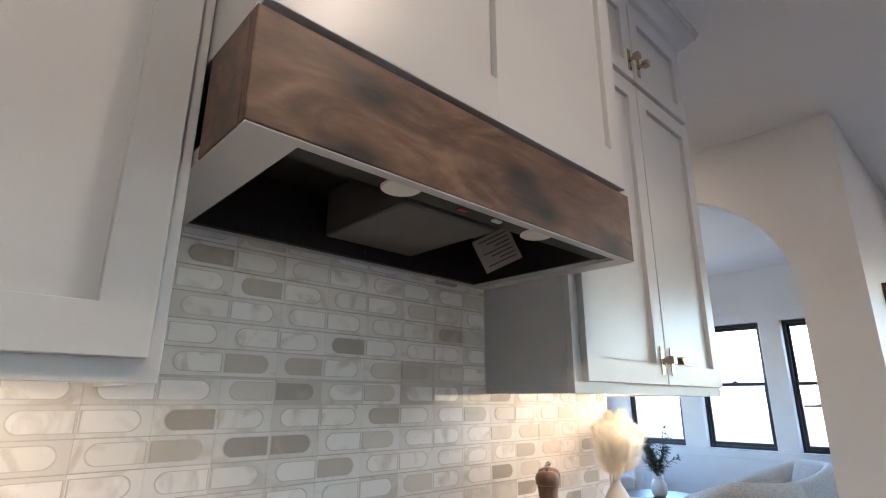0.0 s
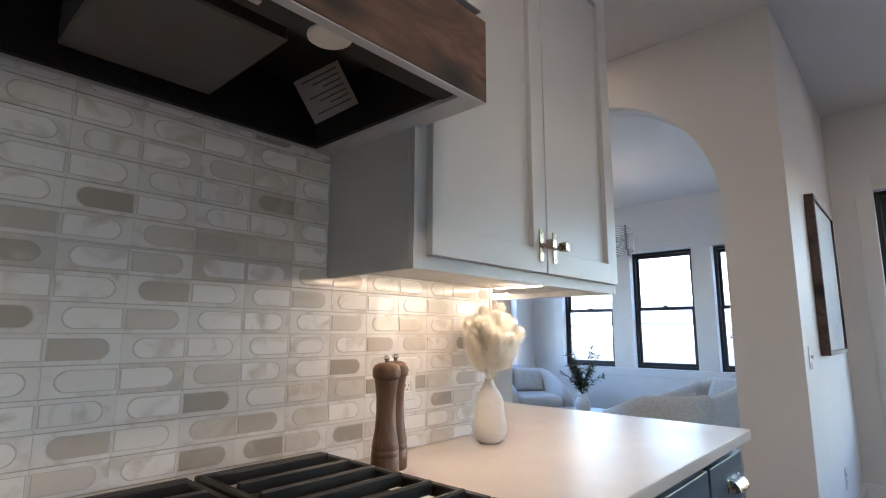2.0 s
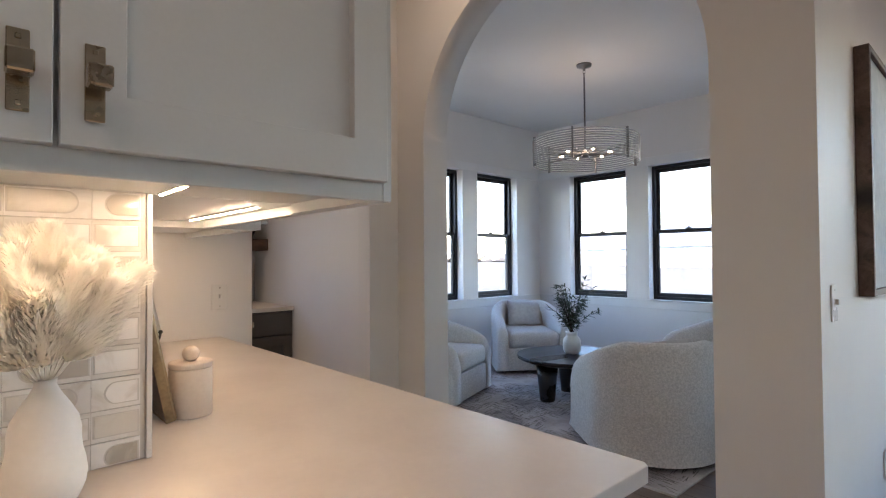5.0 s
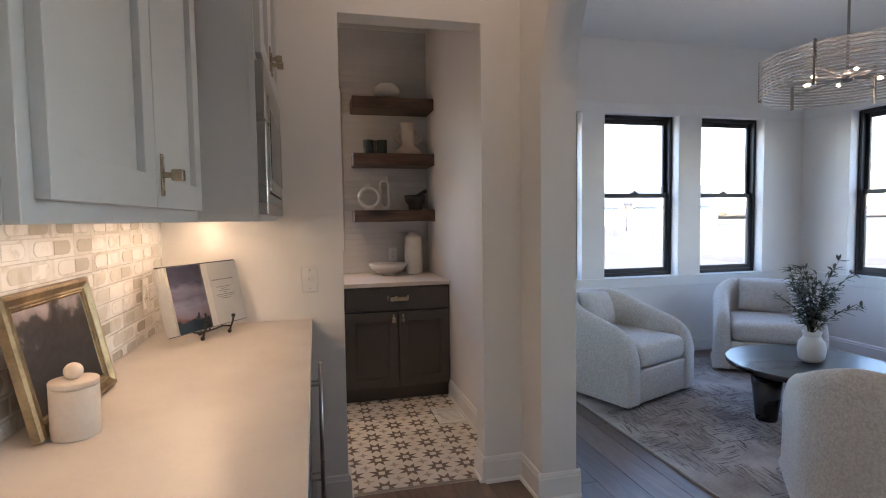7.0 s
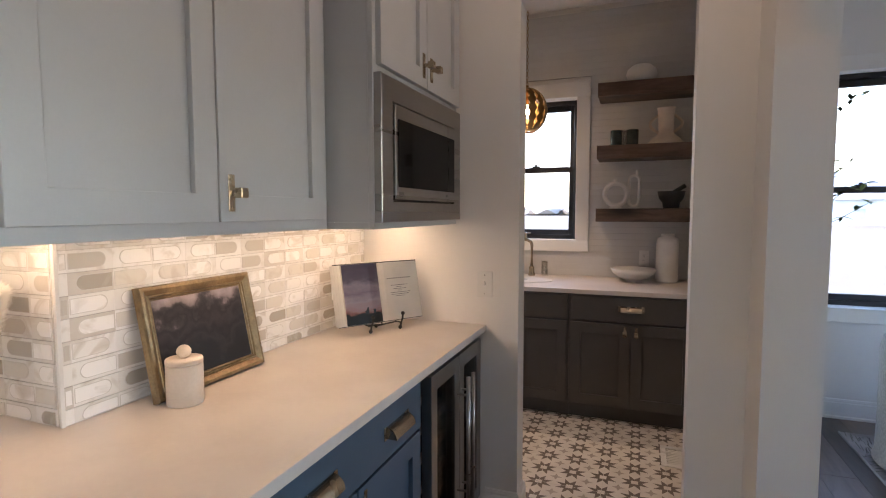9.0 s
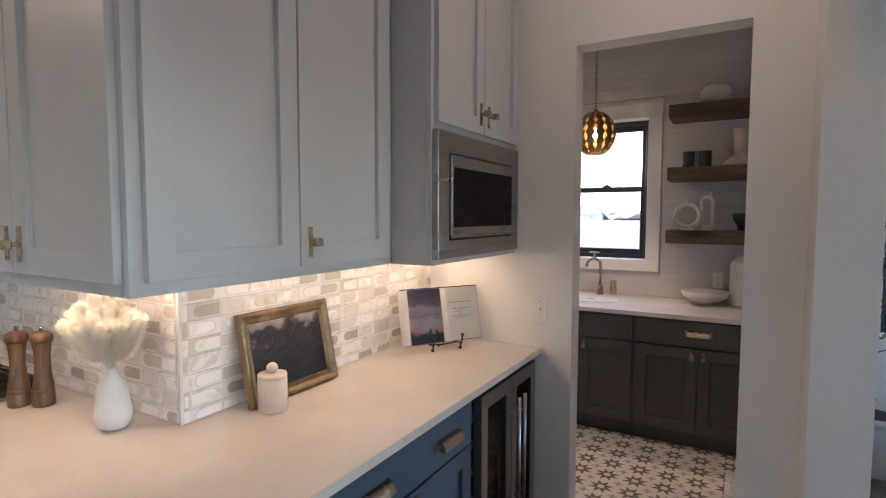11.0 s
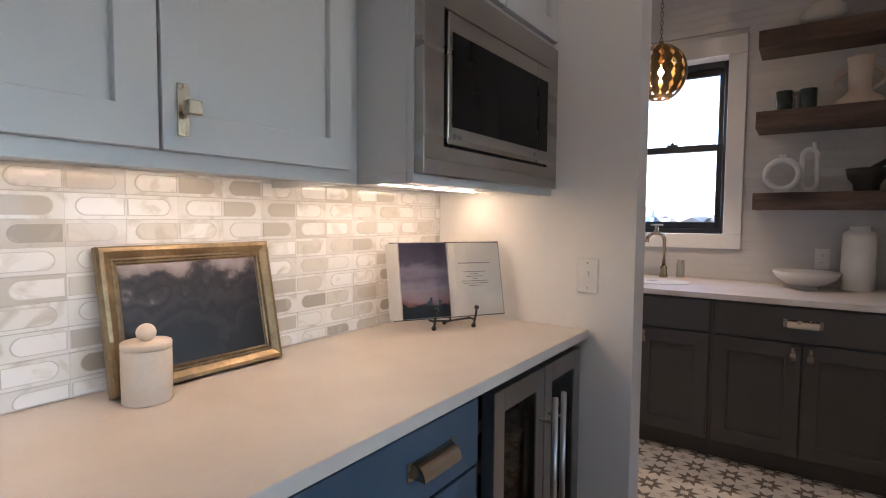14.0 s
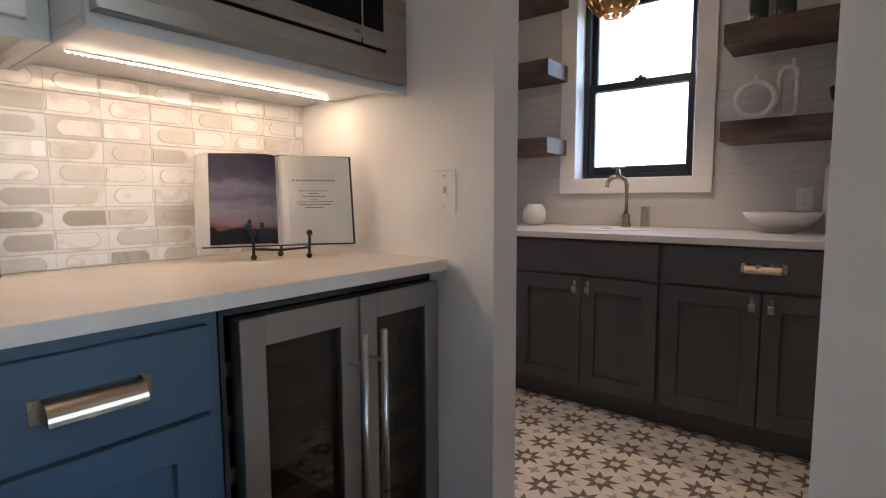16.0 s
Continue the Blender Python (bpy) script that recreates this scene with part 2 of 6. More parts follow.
STEEL = surface("brushed_steel", (0.50, 0.48, 0.46), (0.44, 0.42, 0.40), scale=4, fine=240, rough=0.3, metal=1, bump=0.03, stretch=(1, 0.05, 3))
DARKSTEEL = surface("dark_steel", (0.24, 0.23, 0.225), (0.2, 0.19, 0.19), scale=4, fine=240, rough=0.34, metal=1, bump=0.03, stretch=(1, 1, 0.06))
NICKEL = surface("champagne_nickel", (0.46, 0.38, 0.28), (0.40, 0.33, 0.24), scale=20, fine=260, rough=0.26, metal=1, bump=0.03)
BRONZE = surface("pendant_bronze", (0.36, 0.235, 0.095), (0.25, 0.16, 0.065), scale=14, fine=120, rough=0.42, metal=0.9, bump=0.1)
BLACKMETAL = surface("black_iron", (0.012, 0.012, 0.012), (0.02, 0.019, 0.018), scale=18, fine=160, rough=0.5, bump=0.15)
BLACKFRAME = surface("black_window_frame", (0.010, 0.012, 0.016), (0.014, 0.016, 0.02), scale=6, fine=140, rough=0.42, bump=0.03)
BLACKGLASS = surface("black_glass", (0.006, 0.006, 0.007), (0.008, 0.008, 0.009), scale=3, fine=50, rough=0.06, bump=0.0, rough_var=0.02, spec=0.06)
LINER = surface("black_hood_liner", (0.008, 0.008, 0.008), (0.012, 0.012, 0.012), scale=5, fine=120, rough=0.5, bump=0.04)
LINERGREY = surface("grey_hood_panel", (0.10, 0.097, 0.094), (0.085, 0.082, 0.08), scale=5, fine=120, rough=0.45, bump=0.04)
BEAM = wood("walnut_beam", (0.03, 0.016, 0.010), (0.105, 0.056, 0.034), (0.20, 0.118, 0.074), along="x", rough=0.5, grain=7.0, beam=True)
SHELFWOOD = wood("shelf_wood", (0.045, 0.027, 0.02), (0.11, 0.066, 0.048), (0.17, 0.11, 0.082), along="x", rough=0.55)
MILLWOOD = wood("mill_wood", (0.058, 0.029, 0.015), (0.13, 0.068, 0.036), (0.19, 0.105, 0.058), along="z", rough=0.36, knots=False, grain=30)
FLOORWOOD = wood("floor_wood", (0.10, 0.072, 0.057), (0.15, 0.11, 0.088), (0.195, 0.148, 0.12), along="y", rough=0.36, per_piece=0.22, knots=False)
GLASS = clear("window_glass")
SMOKED = clear("smoked_glass", (0.42, 0.39, 0.36), 0.07, 0.02)
TILESTONE = marble("pale_stone_tile", (0.79, 0.77, 0.74), [(0.36, (0.74, 0.72, 0.69)), (0.58, (0.82, 0.80, 0.78)), (0.82, (0.70, 0.67, 0.63)), (0.95, (0.61, 0.57, 0.52))], (0.56, 0.51, 0.45), 0.12)
INLAY = marble("marble_inlay", (0.86, 0.84, 0.82), [(0.44, (0.80, 0.78, 0.75)), (0.60, (0.67, 0.635, 0.58)), (0.77, (0.54, 0.50, 0.445)), (0.90, (0.42, 0.38, 0.325))], (0.56, 0.51, 0.45), 0.07)
GROUT = surface("tile_grout", (0.60, 0.57, 0.53), (0.54, 0.51, 0.48), scale=20, fine=200, rough=0.85, bump=0.2)
RIBTILE = surface("white_ribbed_tile", (0.60, 0.59, 0.58), (0.57, 0.56, 0.55), scale=5, fine=60, rough=0.2, bump=0.05, rough_var=0.05, per_piece=0.03)
BOUCLE = surface("cream_boucle", (0.66, 0.635, 0.60), (0.50, 0.48, 0.455), scale=85, fine=150, rough=0.95, bump=1.0, spec=0.15, world_space=False)
LINEN = surface("grey_linen", (0.50, 0.48, 0.46), (0.44, 0.42, 0.40), scale=30, fine=420, rough=0.9, bump=0.4, spec=0.2, world_space=False)
WHITECERAMIC = surface("white_ceramic", (0.72, 0.70, 0.67), (0.66, 0.64, 0.61), scale=8, fine=90, rough=0.42, bump=0.08)
CREAMSTONE = surface("cream_stone", (0.66, 0.57, 0.48), (0.58, 0.49, 0.41), scale=10, fine=120, rough=0.6, bump=0.1)
WHITEPLASTIC = surface("white_plastic", (0.76, 0.75, 0.72), (0.73, 0.72, 0.69), scale=6, fine=100, rough=0.3, bump=0.0)
DARKTABLE = surface("black_table_wood", (0.010, 0.012, 0.016), (0.018, 0.020, 0.024), scale=4, fine=90, rough=0.3, bump=0.06, stretch=(0.3, 1, 1))
CHROME = surface("polished_chrome", (0.62, 0.61, 0.60), (0.56, 0.55, 0.54), scale=6, fine=60, rough=0.12, metal=1, bump=0)
LEAF = surface("olive_leaf", (0.035, 0.055, 0.028), (0.075, 0.10, 0.055), scale=25, fine=120, rough=0.5, bump=0.1, per_piece=0.1)
LEAF2 = surface("green_leaf", (0.03, 0.075, 0.02), (0.08, 0.13, 0.04), scale=22, fine=120, rough=0.45, bump=0.1)
BARK = surface("dark_bark", (0.03, 0.022, 0.017), (0.055, 0.04, 0.03), scale=25, fine=120, rough=0.9, bump=0.6, stretch=(1, 1, 0.3))
PLUME = surface("pampas_plume", (0.93, 0.91, 0.87), (0.90, 0.87, 0.81), scale=30, fine=200, rough=0.95, bump=0.2, spec=0.1)
plume_tree = PLUME.node_tree
plume_thin, plume_mix = plume_tree.nodes.new("ShaderNodeBsdfTranslucent"), plume_tree.nodes.new("ShaderNodeMixShader")
plume_thin.inputs[0].default_value = (0.95, 0.93, 0.88, 1)
plume_mix.inputs[0].default_value = 0.7
plume_tree.links.new(plume_tree.nodes["Principled BSDF"].outputs[0], plume_mix.inputs[1])
plume_tree.links.new(plume_thin.outputs[0], plume_mix.inputs[2])
plume_tree.links.new(plume_mix.outputs[0], plume_tree.nodes["Material Output"].inputs["Surface"])
LED = glowing("led_diode", (1.0, 0.78, 0.5), 14)
BULB = glowing("warm_bulb", (1.0, 0.70, 0.38), 6)

# ---------------------------------------------------------------- the large structure
CEILING = 3.06
KX0, KX1, KY0 = -4.6, 3.75, -6.2          # kitchen and hall
NX1, NY0, NY1 = 5.72, -0.555, 3.45        # breakfast room
PX0, PX1, PY0, PY1 = -0.575, 1.66, 1.589, 3.54   # pantry
ARCH_X0, ARCH_X1 = 1.705, 1.888
END_Y = -0.675
SW = 1.469                                # wall with the pantry opening
PN = 3.565                                # outer wall behind the pantry


def wall_x(name, x0, x1, y0, y1, openings, label, z1=CEILING):
    """A wall that runs along x, with rectangular openings (x0, x1, z0, z1)."""
    bm = bmesh.new()
    at = x0
    for a, b, lo, hi in sorted(openings):
        if a > at:
            box(at, a, y0, y1, 0, z1, bm=bm)
        if lo > 0:
            box(a, b, y0, y1, 0, lo, bm=bm)
        if hi < z1:
            box(a, b, y0, y1, hi, z1, bm=bm)
        at = b
    if at < x1:
        box(at, x1, y0, y1, 0, z1, bm=bm)
    return solid(name, bm, WALL, label, "wall")


def wall_y(name, y0, y1, x0, x1, openings, label, z1=CEILING):
    bm = bmesh.new()
    at = y0
    for a, b, lo, hi in sorted(openings):
        if a > at:
            box(x0, x1, at, a, 0, z1, bm=bm)
        if lo > 0:
            box(x0, x1, a, b, 0, lo, bm=bm)
        if hi < z1:
            box(x0, x1, a, b, hi, z1, bm=bm)
        at = b
    if at < y1:
        box(x0, x1, at, y1, 0, z1, bm=bm)
    return solid(name, bm, WALL, label, "wall")


SILL, HEAD = 0.778, 2.366
NWIN = [(2.30, 3.13), (3.37, 4.19), (4.45, 5.21)]
RWIN = [(2.125, 2.93), (1.015, 1.84), (-0.09, 0.77)]
PWIN = (0.10, 0.805, 1.205, 2.352)
HALLWIN = (-1.95, -0.95)
# unseen rear window, added to bring daylight onto the range wall
REAR_FILL = [(-2.1, -1.25)]
# second and third hall openings are unseen, added for cool side light
HALLWIN_AND_FILL = [HALLWIN, (-3.6, -2.3), (-5.2, -3.9)]

wall_x("wall_range", KX0, 0, 0, 0.12, [], "off-white painted wall behind the range")
wall_y("wall_side", 0.12, SW, -0.12, 0, [], "off-white painted wall beside the range wall corner")
wall_x("wall_pantry_front", PX0 - 0.12, ARCH_X0, SW, PY0, [(0.795, 1.495, 0, 2.345)], "off-white painted wall with a cased pantry opening")
wall_y("wall_pantry_west", PY0, PN, PX0 - 0.12, PX0, [], "off-white painted pantry side wall")
wall_y("wall_pantry_east", PY0, PN, PX1, ARCH_X1, [], "off-white painted wall between pantry and breakfast room")
wall_x("wall_pantry_north", PX0 - 0.12, ARCH_X1, PN, PN + 0.16, [PWIN], "off-white painted outer wall behind the pantry")
wall_x("wall_north", ARCH_X1, NX1 + 0.16, NY1, NY1 + 0.16, [(a, b, SILL, HEAD) for a, b in NWIN], "off-white painted outer wall with tall windows")
wall_y("wall_east", NY0, NY1, NX1, NX1 + 0.16, [(a, b, SILL, HEAD) for a, b in RWIN], "off-white painted outer wall of the breakfast room")
wall_x("wall_art", ARCH_X1, NX1 + 0.16, END_Y, NY0, [], "off-white painted wall that carries the framed art")
wall_y("wall_hall_east", KY0, END_Y, KX1, KX1 + 0.16, [(a, b, 0.5, HEAD) for a, b in HALLWIN_AND_FILL], "off-white painted outer wall at the end of the hall")
wall_x("wall_south", KX0, KX1, KY0 - 0.16, KY0, [(a, b, 0.3, HEAD) for a, b in REAR_FILL], "off-white painted outer wall behind the kitchen")
wall_y("wall_west", KY0, 0.12, KX0 - 0.16, KX0, [], "off-white painted kitchen end wall")

# arch wall
ARCH_Y0, ARCH_Y1, SPRING, RISE = -0.358, 1.222, 1.968, 0.782
arch_bm = bmesh.new()
box(ARCH_X0, ARCH_X1, END_Y, ARCH_Y0, 0, CEILING, bm=arch_bm)
box(ARCH_X0, ARCH_X1, ARCH_Y1, PY0, 0, CEILING, bm=arch_bm)
N_ARCH = 48
curve_pts = []
for k in range(N_ARCH + 1):
    a = math.pi * k / N_ARCH
    curve_pts.append(((ARCH_Y0 + ARCH_Y1) / 2 - (ARCH_Y1 - ARCH_Y0) / 2 * math.cos(a), SPRING + RISE * math.sin(a)))
grid = [[arch_bm.verts.new((x, y, z)) for y, z in curve_pts] + [arch_bm.verts.new((x, y, CEILING)) for y, z in curve_pts] for x in (ARCH_X0, ARCH_X1)]
n1 = N_ARCH + 1
for k in range(N_ARCH):
    a, b = grid
    arch_bm.faces.new((a[k], a[k + n1], a[k + 1 + n1], a[k + 1]))
    arch_bm.faces.new((b[k], b[k + 1], b[k + 1 + n1], b[k + n1]))
    arch_bm.faces.new((a[k], a[k + 1], b[k + 1], b[k])).smooth = True
solid("wall_arch", arch_bm, WALL, "off-white painted wall with a tall arched opening", "wall")

solid("ceiling", box(KX0 - 0.16, NX1 + 0.16, KY0 - 0.16, NY1 + 0.16, CEILING, CEILING + 0.2), CEIL, "smooth white painted ceiling", "ceiling")
solid("floor_slab", box(KX0 - 0.16, NX1 + 0.16, KY0 - 0.16, NY1 + 0.16, -0.3, -0.02), GROUT, "concrete slab under the floors", "floor")

# baseboards: a tall board, a stepped cap and a shoe
def baseboard(name, a, b, out):
    """From a to b along the foot of a wall; out is the side of the room."""
    a, b, out = Vector((*a, 0)), Vector((*b, 0)), Vector((*out, 0))
    bm = bmesh.new()
    prof = [(0, 0), (0.026, 0), (0.024, 0.014), (0.016, 0.02), (0.015, 0.108), (0.011, 0.114), (0.011, 0.122), (0.007, 0.133), (0.0, 0.136)]
    lo = [bm.verts.new(a + out * d + Vector((0, 0, z))) for d, z in prof]
    hi = [bm.verts.new(b + out * d + Vector((0, 0, z))) for d, z in prof]
    n = len(prof)
    for i in range(n):
        bm.faces.new((lo[i], lo[(i + 1) % n], hi[(i + 1) % n], hi[i]))
    bm.faces.new(lo)
    bm.faces.new(list(reversed(hi)))
    bmesh.ops.recalc_face_normals(bm, faces=bm.faces)
    return solid(name, bm, TRIM, "white painted stepped baseboard", "baseboard")


baseboard("baseboard_1", (0.644, SW), (0.795, SW), (0, -1))
baseboard("baseboard_2", (1.495, SW), (ARCH_X0, SW), (0, -1))
baseboard("baseboard_3", (ARCH_X0, SW), (ARCH_X0, 1.21), (-1, 0))
baseboard("baseboard_4", (ARCH_X0 - 0.022, ARCH_Y1), (ARCH_X1 + 0.02, ARCH_Y1), (0, -1))
baseboard("baseboard_5", (ARCH_X0, END_Y - 0.02), (ARCH_X0, ARCH_Y0 + 0.02), (-1, 0))
baseboard("baseboard_6", (ARCH_X0 - 0.022, ARCH_Y0), (ARCH_X1 + 0.02, ARCH_Y0), (0, 1))
baseboard("baseboard_7", (ARCH_X0 - 0.02, END_Y), (KX1, END_Y), (0, -1))
baseboard("baseboard_8", (KX1, KY0), (KX1, END_Y), (-1, 0))
baseboard("baseboard_9", (ARCH_X1, NY1), (NX1, NY1), (0, -1))
baseboard("baseboard_10", (NX1, NY0), (NX1, NY1), (-1, 0))
baseboard("baseboard_11", (ARCH_X1, NY0), (NX1, NY0), (0, 1))
baseboard("baseboard_12", (ARCH_X1, NY0), (ARCH_X1, ARCH_Y0 - 0.0), (1, 0))
baseboard("baseboard_13", (ARCH_X1, ARCH_Y1), (ARCH_X1, NY1), (1, 0))
baseboard("baseboard_14", (PX1, PY0), (PX1, 2.80), (-1, 0))
baseboard("baseboard_15", (1.495, SW - 0.01), (1.495, PY0 + 0.01), (-1, 0))
baseboard("baseboard_16", (0.795, SW - 0.01), (0.795, PY0 + 0.01), (1, 0))


# windows: u runs along the wall, d outwards
def window(name, place, u0, u1, z0, z1, recess=0.085):
    win = thing(name, "black-framed double-hung window with clear panes", "window", place(u0, 0, z0), kind="structure")

    def bar(nm, a, b, lo, hi, d0, d1, mat, parent=win, bevel=0.004):
        p, q = place(a, d0, lo), place(b, d1, hi)
        x, y, z = zip(p, q)
        return part(nm, box(min(x), max(x), min(y), max(y), min(z), max(z), bevel), mat, parent)

    f, mid = 0.035, (z0 + z1) / 2 + 0.01
    r = recess
    bar("window_frame", u0, u0 + f, z0, z1, r, r + 0.09, BLACKFRAME)
    bar("window_frame", u1 - f, u1, z0, z1, r, r + 0.09, BLACKFRAME)
    bar("window_frame", u0 + f, u1 - f, z1 - f, z1, r, r + 0.09, BLACKFRAME)
    bar("window_frame", u0 + f, u1 - f, z0, z0 + f, r, r + 0.09, BLACKFRAME)
    s = 0.036
    for low, high, d in ((z0 + f, mid + 0.022, r + 0.012), (mid - 0.022, z1 - f, r + 0.048)):
        sash = bar("sash", u0 + f, u0 + f + s, low, high, d, d + 0.032, BLACKFRAME)
        bar("sash_rail", u1 - f - s, u1 - f, low, high, d, d + 0.032, BLACKFRAME, sash)
        bar("sash_rail", u0 + f + s, u1 - f - s, low, low + 0.044, d, d + 0.032, BLACKFRAME, sash)
        bar("sash_rail", u0 + f + s, u1 - f - s, high - 0.044, high, d, d + 0.032, BLACKFRAME, sash)
        pane = bar("pane", u0 + f + s, u1 - f - s, low + 0.044, high - 0.044, d + 0.012, d + 0.018, GLASS, win, 0)
        pane.visible_shadow = False
    c = (u0 + u1) / 2
    bar("sash_lock", c - 0.035, c + 0.035, mid + 0.022, mid + 0.036, r + 0.014, r + 0.044, BLACKFRAME)
    bar("sash_lock", c - 0.012, c + 0.012, mid + 0.036, mid + 0.05, r + 0.02, r + 0.04, BLACKFRAME)
    return win


k = 0
for a, b in NWIN:
    k += 1
    window("window_%d" % k, lambda u, d, z: (u, NY1 + d, z), a, b, SILL, HEAD)
for a, b in RWIN:
    k += 1
    window("window_%d" % k, lambda u, d, z: (NX1 + d, u, z), a, b, SILL, HEAD)
window("window_7", lambda u, d, z: (u, PN + d, z), *PWIN)
# past the first hall window, these and the rear one are added for light
for i, (a, b) in enumerate(HALLWIN_AND_FILL):
    window("window_%d" % (8 + i), lambda u, d, z: (KX1 + d, u, z), a, b, 0.5, HEAD)
for a, b in REAR_FILL:
    k += 1
    window("window_%d" % (k + 4), lambda u, d, z: (u, KY0 - d, z), a, b, 0.3, HEAD)

# flat white boards round the window groups
def board(name, x0, x1, y0, y1, z0, z1):
    return solid(name, box(x0, x1, y0, y1, z0, z1, 0.003), TRIM, "white painted flat trim board", "trim")


TT = 0.016
board("trim_1", 1.94, NX1 - TT, NY1 - TT, NY1, SILL - 0.105, SILL - 0.012)
board("trim_2", 1.94, NX1 - 0.03, NY1 - 0.03, NY1, SILL - 0.012, SILL)
board("trim_3", 1.94, NX1 - TT, NY1 - TT, NY1, HEAD, HEAD + 0.10)
north = [1.94] + [v for ab in NWIN for v in ab] + [5.36]
for i in range(0, len(north), 2):
    board("trim_%d" % (4 + i // 2), north[i], min(north[i + 1], NX1 - TT), NY1 - TT, NY1, SILL, HEAD)
board("trim_9", NX1 - TT, NX1, NY0, NY1 - TT, SILL - 0.105, SILL - 0.012)
board("trim_10", NX1 - 0.03, NX1, NY0, NY1 - 0.03, SILL - 0.012, SILL)
board("trim_11", NX1 - TT, NX1, NY0, NY1 - TT, HEAD, HEAD + 0.10)
east = [-0.4] + [v for ab in sorted(RWIN) for v in ab] + [3.07]
for i in range(0, len(east), 2):
    board("trim_%d" % (12 + i // 2), NX1 - TT, NX1, east[i], east[i + 1], SILL, HEAD)
# pantry window casing
board("trim_20", PWIN[0] - 0.105, PWIN[1] + 0.105, PY1 - 0.018, PY1 + 0.025, PWIN[3], PWIN[3] + 0.12)
board("trim_21", PWIN[0] - 0.105, PWIN[1] + 0.105, PY1 - 0.018, PY1 + 0.025, PWIN[2] - 0.095, PWIN[2])
board("trim_22", PWIN[0] - 0.105, PWIN[0], PY1 - 0.018, PY1 + 0.025, PWIN[2], PWIN[3])
board("trim_23", PWIN[1], PWIN[1] + 0.105, PY1 - 0.018, PY1 + 0.025, PWIN[2], PWIN[3])
# hall window casing
for i, (a, b) in enumerate(HALLWIN_AND_FILL):
    board("trim_%d" % (24 + 4 * i), KX1 - 0.018, KX1, b, b + 0.11, 0.14, HEAD + 0.11)
    board("trim_%d" % (25 + 4 * i), KX1 - 0.018, KX1, a - 0.11, a, 0.14, HEAD + 0.11)
    board("trim_%d" % (26 + 4 * i), KX1 - 0.018, KX1, a, b, HEAD, HEAD + 0.11)
    board("trim_%d" % (27 + 4 * i), KX1 - 0.018, KX1, a, b, 0.39, 0.5)

# outdoors
FIELD = surface("dry_field", (0.145, 0.112, 0.077), (0.095, 0.072, 0.048), scale=0.05, fine=0.8, rough=0.95, bump=0.3)
solid("ground", box(-700, 700, -700, 700, -1.0, -0.45), FIELD, "pale dry grass field", "ground")

# ---------------------------------------------------------------- kitchen cabinets
FRONT = lambda u, n, z: (u, -0.325 - n, z)
SIDE = lambda u, n, z: (0.325 + n, u, z)
MWF = lambda u, n, z: (0.50 + n, u, z)
HOODF = lambda u, n, z: (u, -0.50 - n, z)
BASEF = lambda u, n, z: (u, -0.60 - n, z)
BASES = lambda u, n, z: (0.583 + n, u, z)
PANTRYF = lambda u, n, z: (u, 2.80 - n, z)


def pbox(place, u0, u1, n0, n1, z0, z1, bevel=0.0, bm=None, seg=1, mi=0):
    x, y, z = zip(place(u0, n0, z0), place(u1, n1, z1))
    return box(min(x), max(x), min(y), max(y), min(z), max(z), bevel, seg, bm, mi)


def knob(place, u, z, parent, mat=NICKEL):
    bm = pbox(place, u - 0.0105, u + 0.0105, 0.0205, 0.0245, z - 0.046, z + 0.046, 0.001)
    pbox(place, u - 0.006, u + 0.006, 0.0240, 0.046, z - 0.006, z + 0.006, 0.001, bm)
    pbox(place, u - 0.0125, u + 0.0125, 0.042, 0.066, z - 0.0125, z + 0.0125, 0.002, bm)
    for dz in (-0.037, 0.037):
        pbox(place, u - 0.003, u + 0.003, 0.0240, 0.026, z + dz - 0.003, z + dz + 0.003, 0.001, bm)
    part("pull", bm, mat, parent, "brushed nickel pull with a square knob")


def latch(place, u, z, parent, mat=NICKEL):
    bm = pbox(place, u - 0.008, u + 0.008, 0.0205, 0.024, z - 0.035, z + 0.035, 0.001)
    pbox(place, u - 0.014, u + 0.014, 0.0235, 0.038, z - 0.03, z + 0.006, 0.004, bm)
    part("pull", bm, mat, parent, "small brushed latch pull")


def cup(place, u, z, parent, width=0.128, mat=NICKEL):
    """A bin pull: a curved hood between two screw plates."""
    arc = [(0.0205 + 0.034 * math.sin(a), z + 0.018 - 0.036 * (1 - math.cos(a))) for a in [math.pi / 2 * i / 8 for i in range(9)]]
    bm = bmesh.new()
    rows_ = []
    for inset in (0.0, 0.0025):
        for uu in (u - width / 2, u + width / 2):
            rows_.append([bm.verts.new(place(uu, max(0.0205, n - inset), zz - inset)) for n, zz in arc])
    a, b, c, d = rows_
    for i in range(8):
        bm.faces.new((a[i], a[i + 1], b[i + 1], b[i]))
        bm.faces.new((c[i], d[i], d[i + 1], c[i + 1]))
        bm.faces.new((a[i], c[i], c[i + 1], a[i + 1]))
        bm.faces.new((b[i], b[i + 1], d[i + 1], d[i]))
    bm.faces.new((a[8], c[8], d[8], b[8]))
    # closed cheeks
    for row in (a, b):
        base = [bm.verts.new(place(u - width / 2 if row is a else u + width / 2, 0.0205, zz)) for n, zz in arc]
        for i in range(8):
            bm.faces.new((row[i], row[i + 1], base[i + 1], base[i]))
    bmesh.ops.recalc_face_normals(bm, faces=bm.faces)
    for s in (-1, 1):
        e = u + s * width / 2
        pbox(place, min(e - s * 0.001, e + s * 0.017), max(e - s * 0.001, e + s * 0.017), 0.0205, 0.0235, z - 0.02, z + 0.02, 0.001, bm)
    return part("cup_pull", bm, mat, parent, "brushed nickel cup pull")


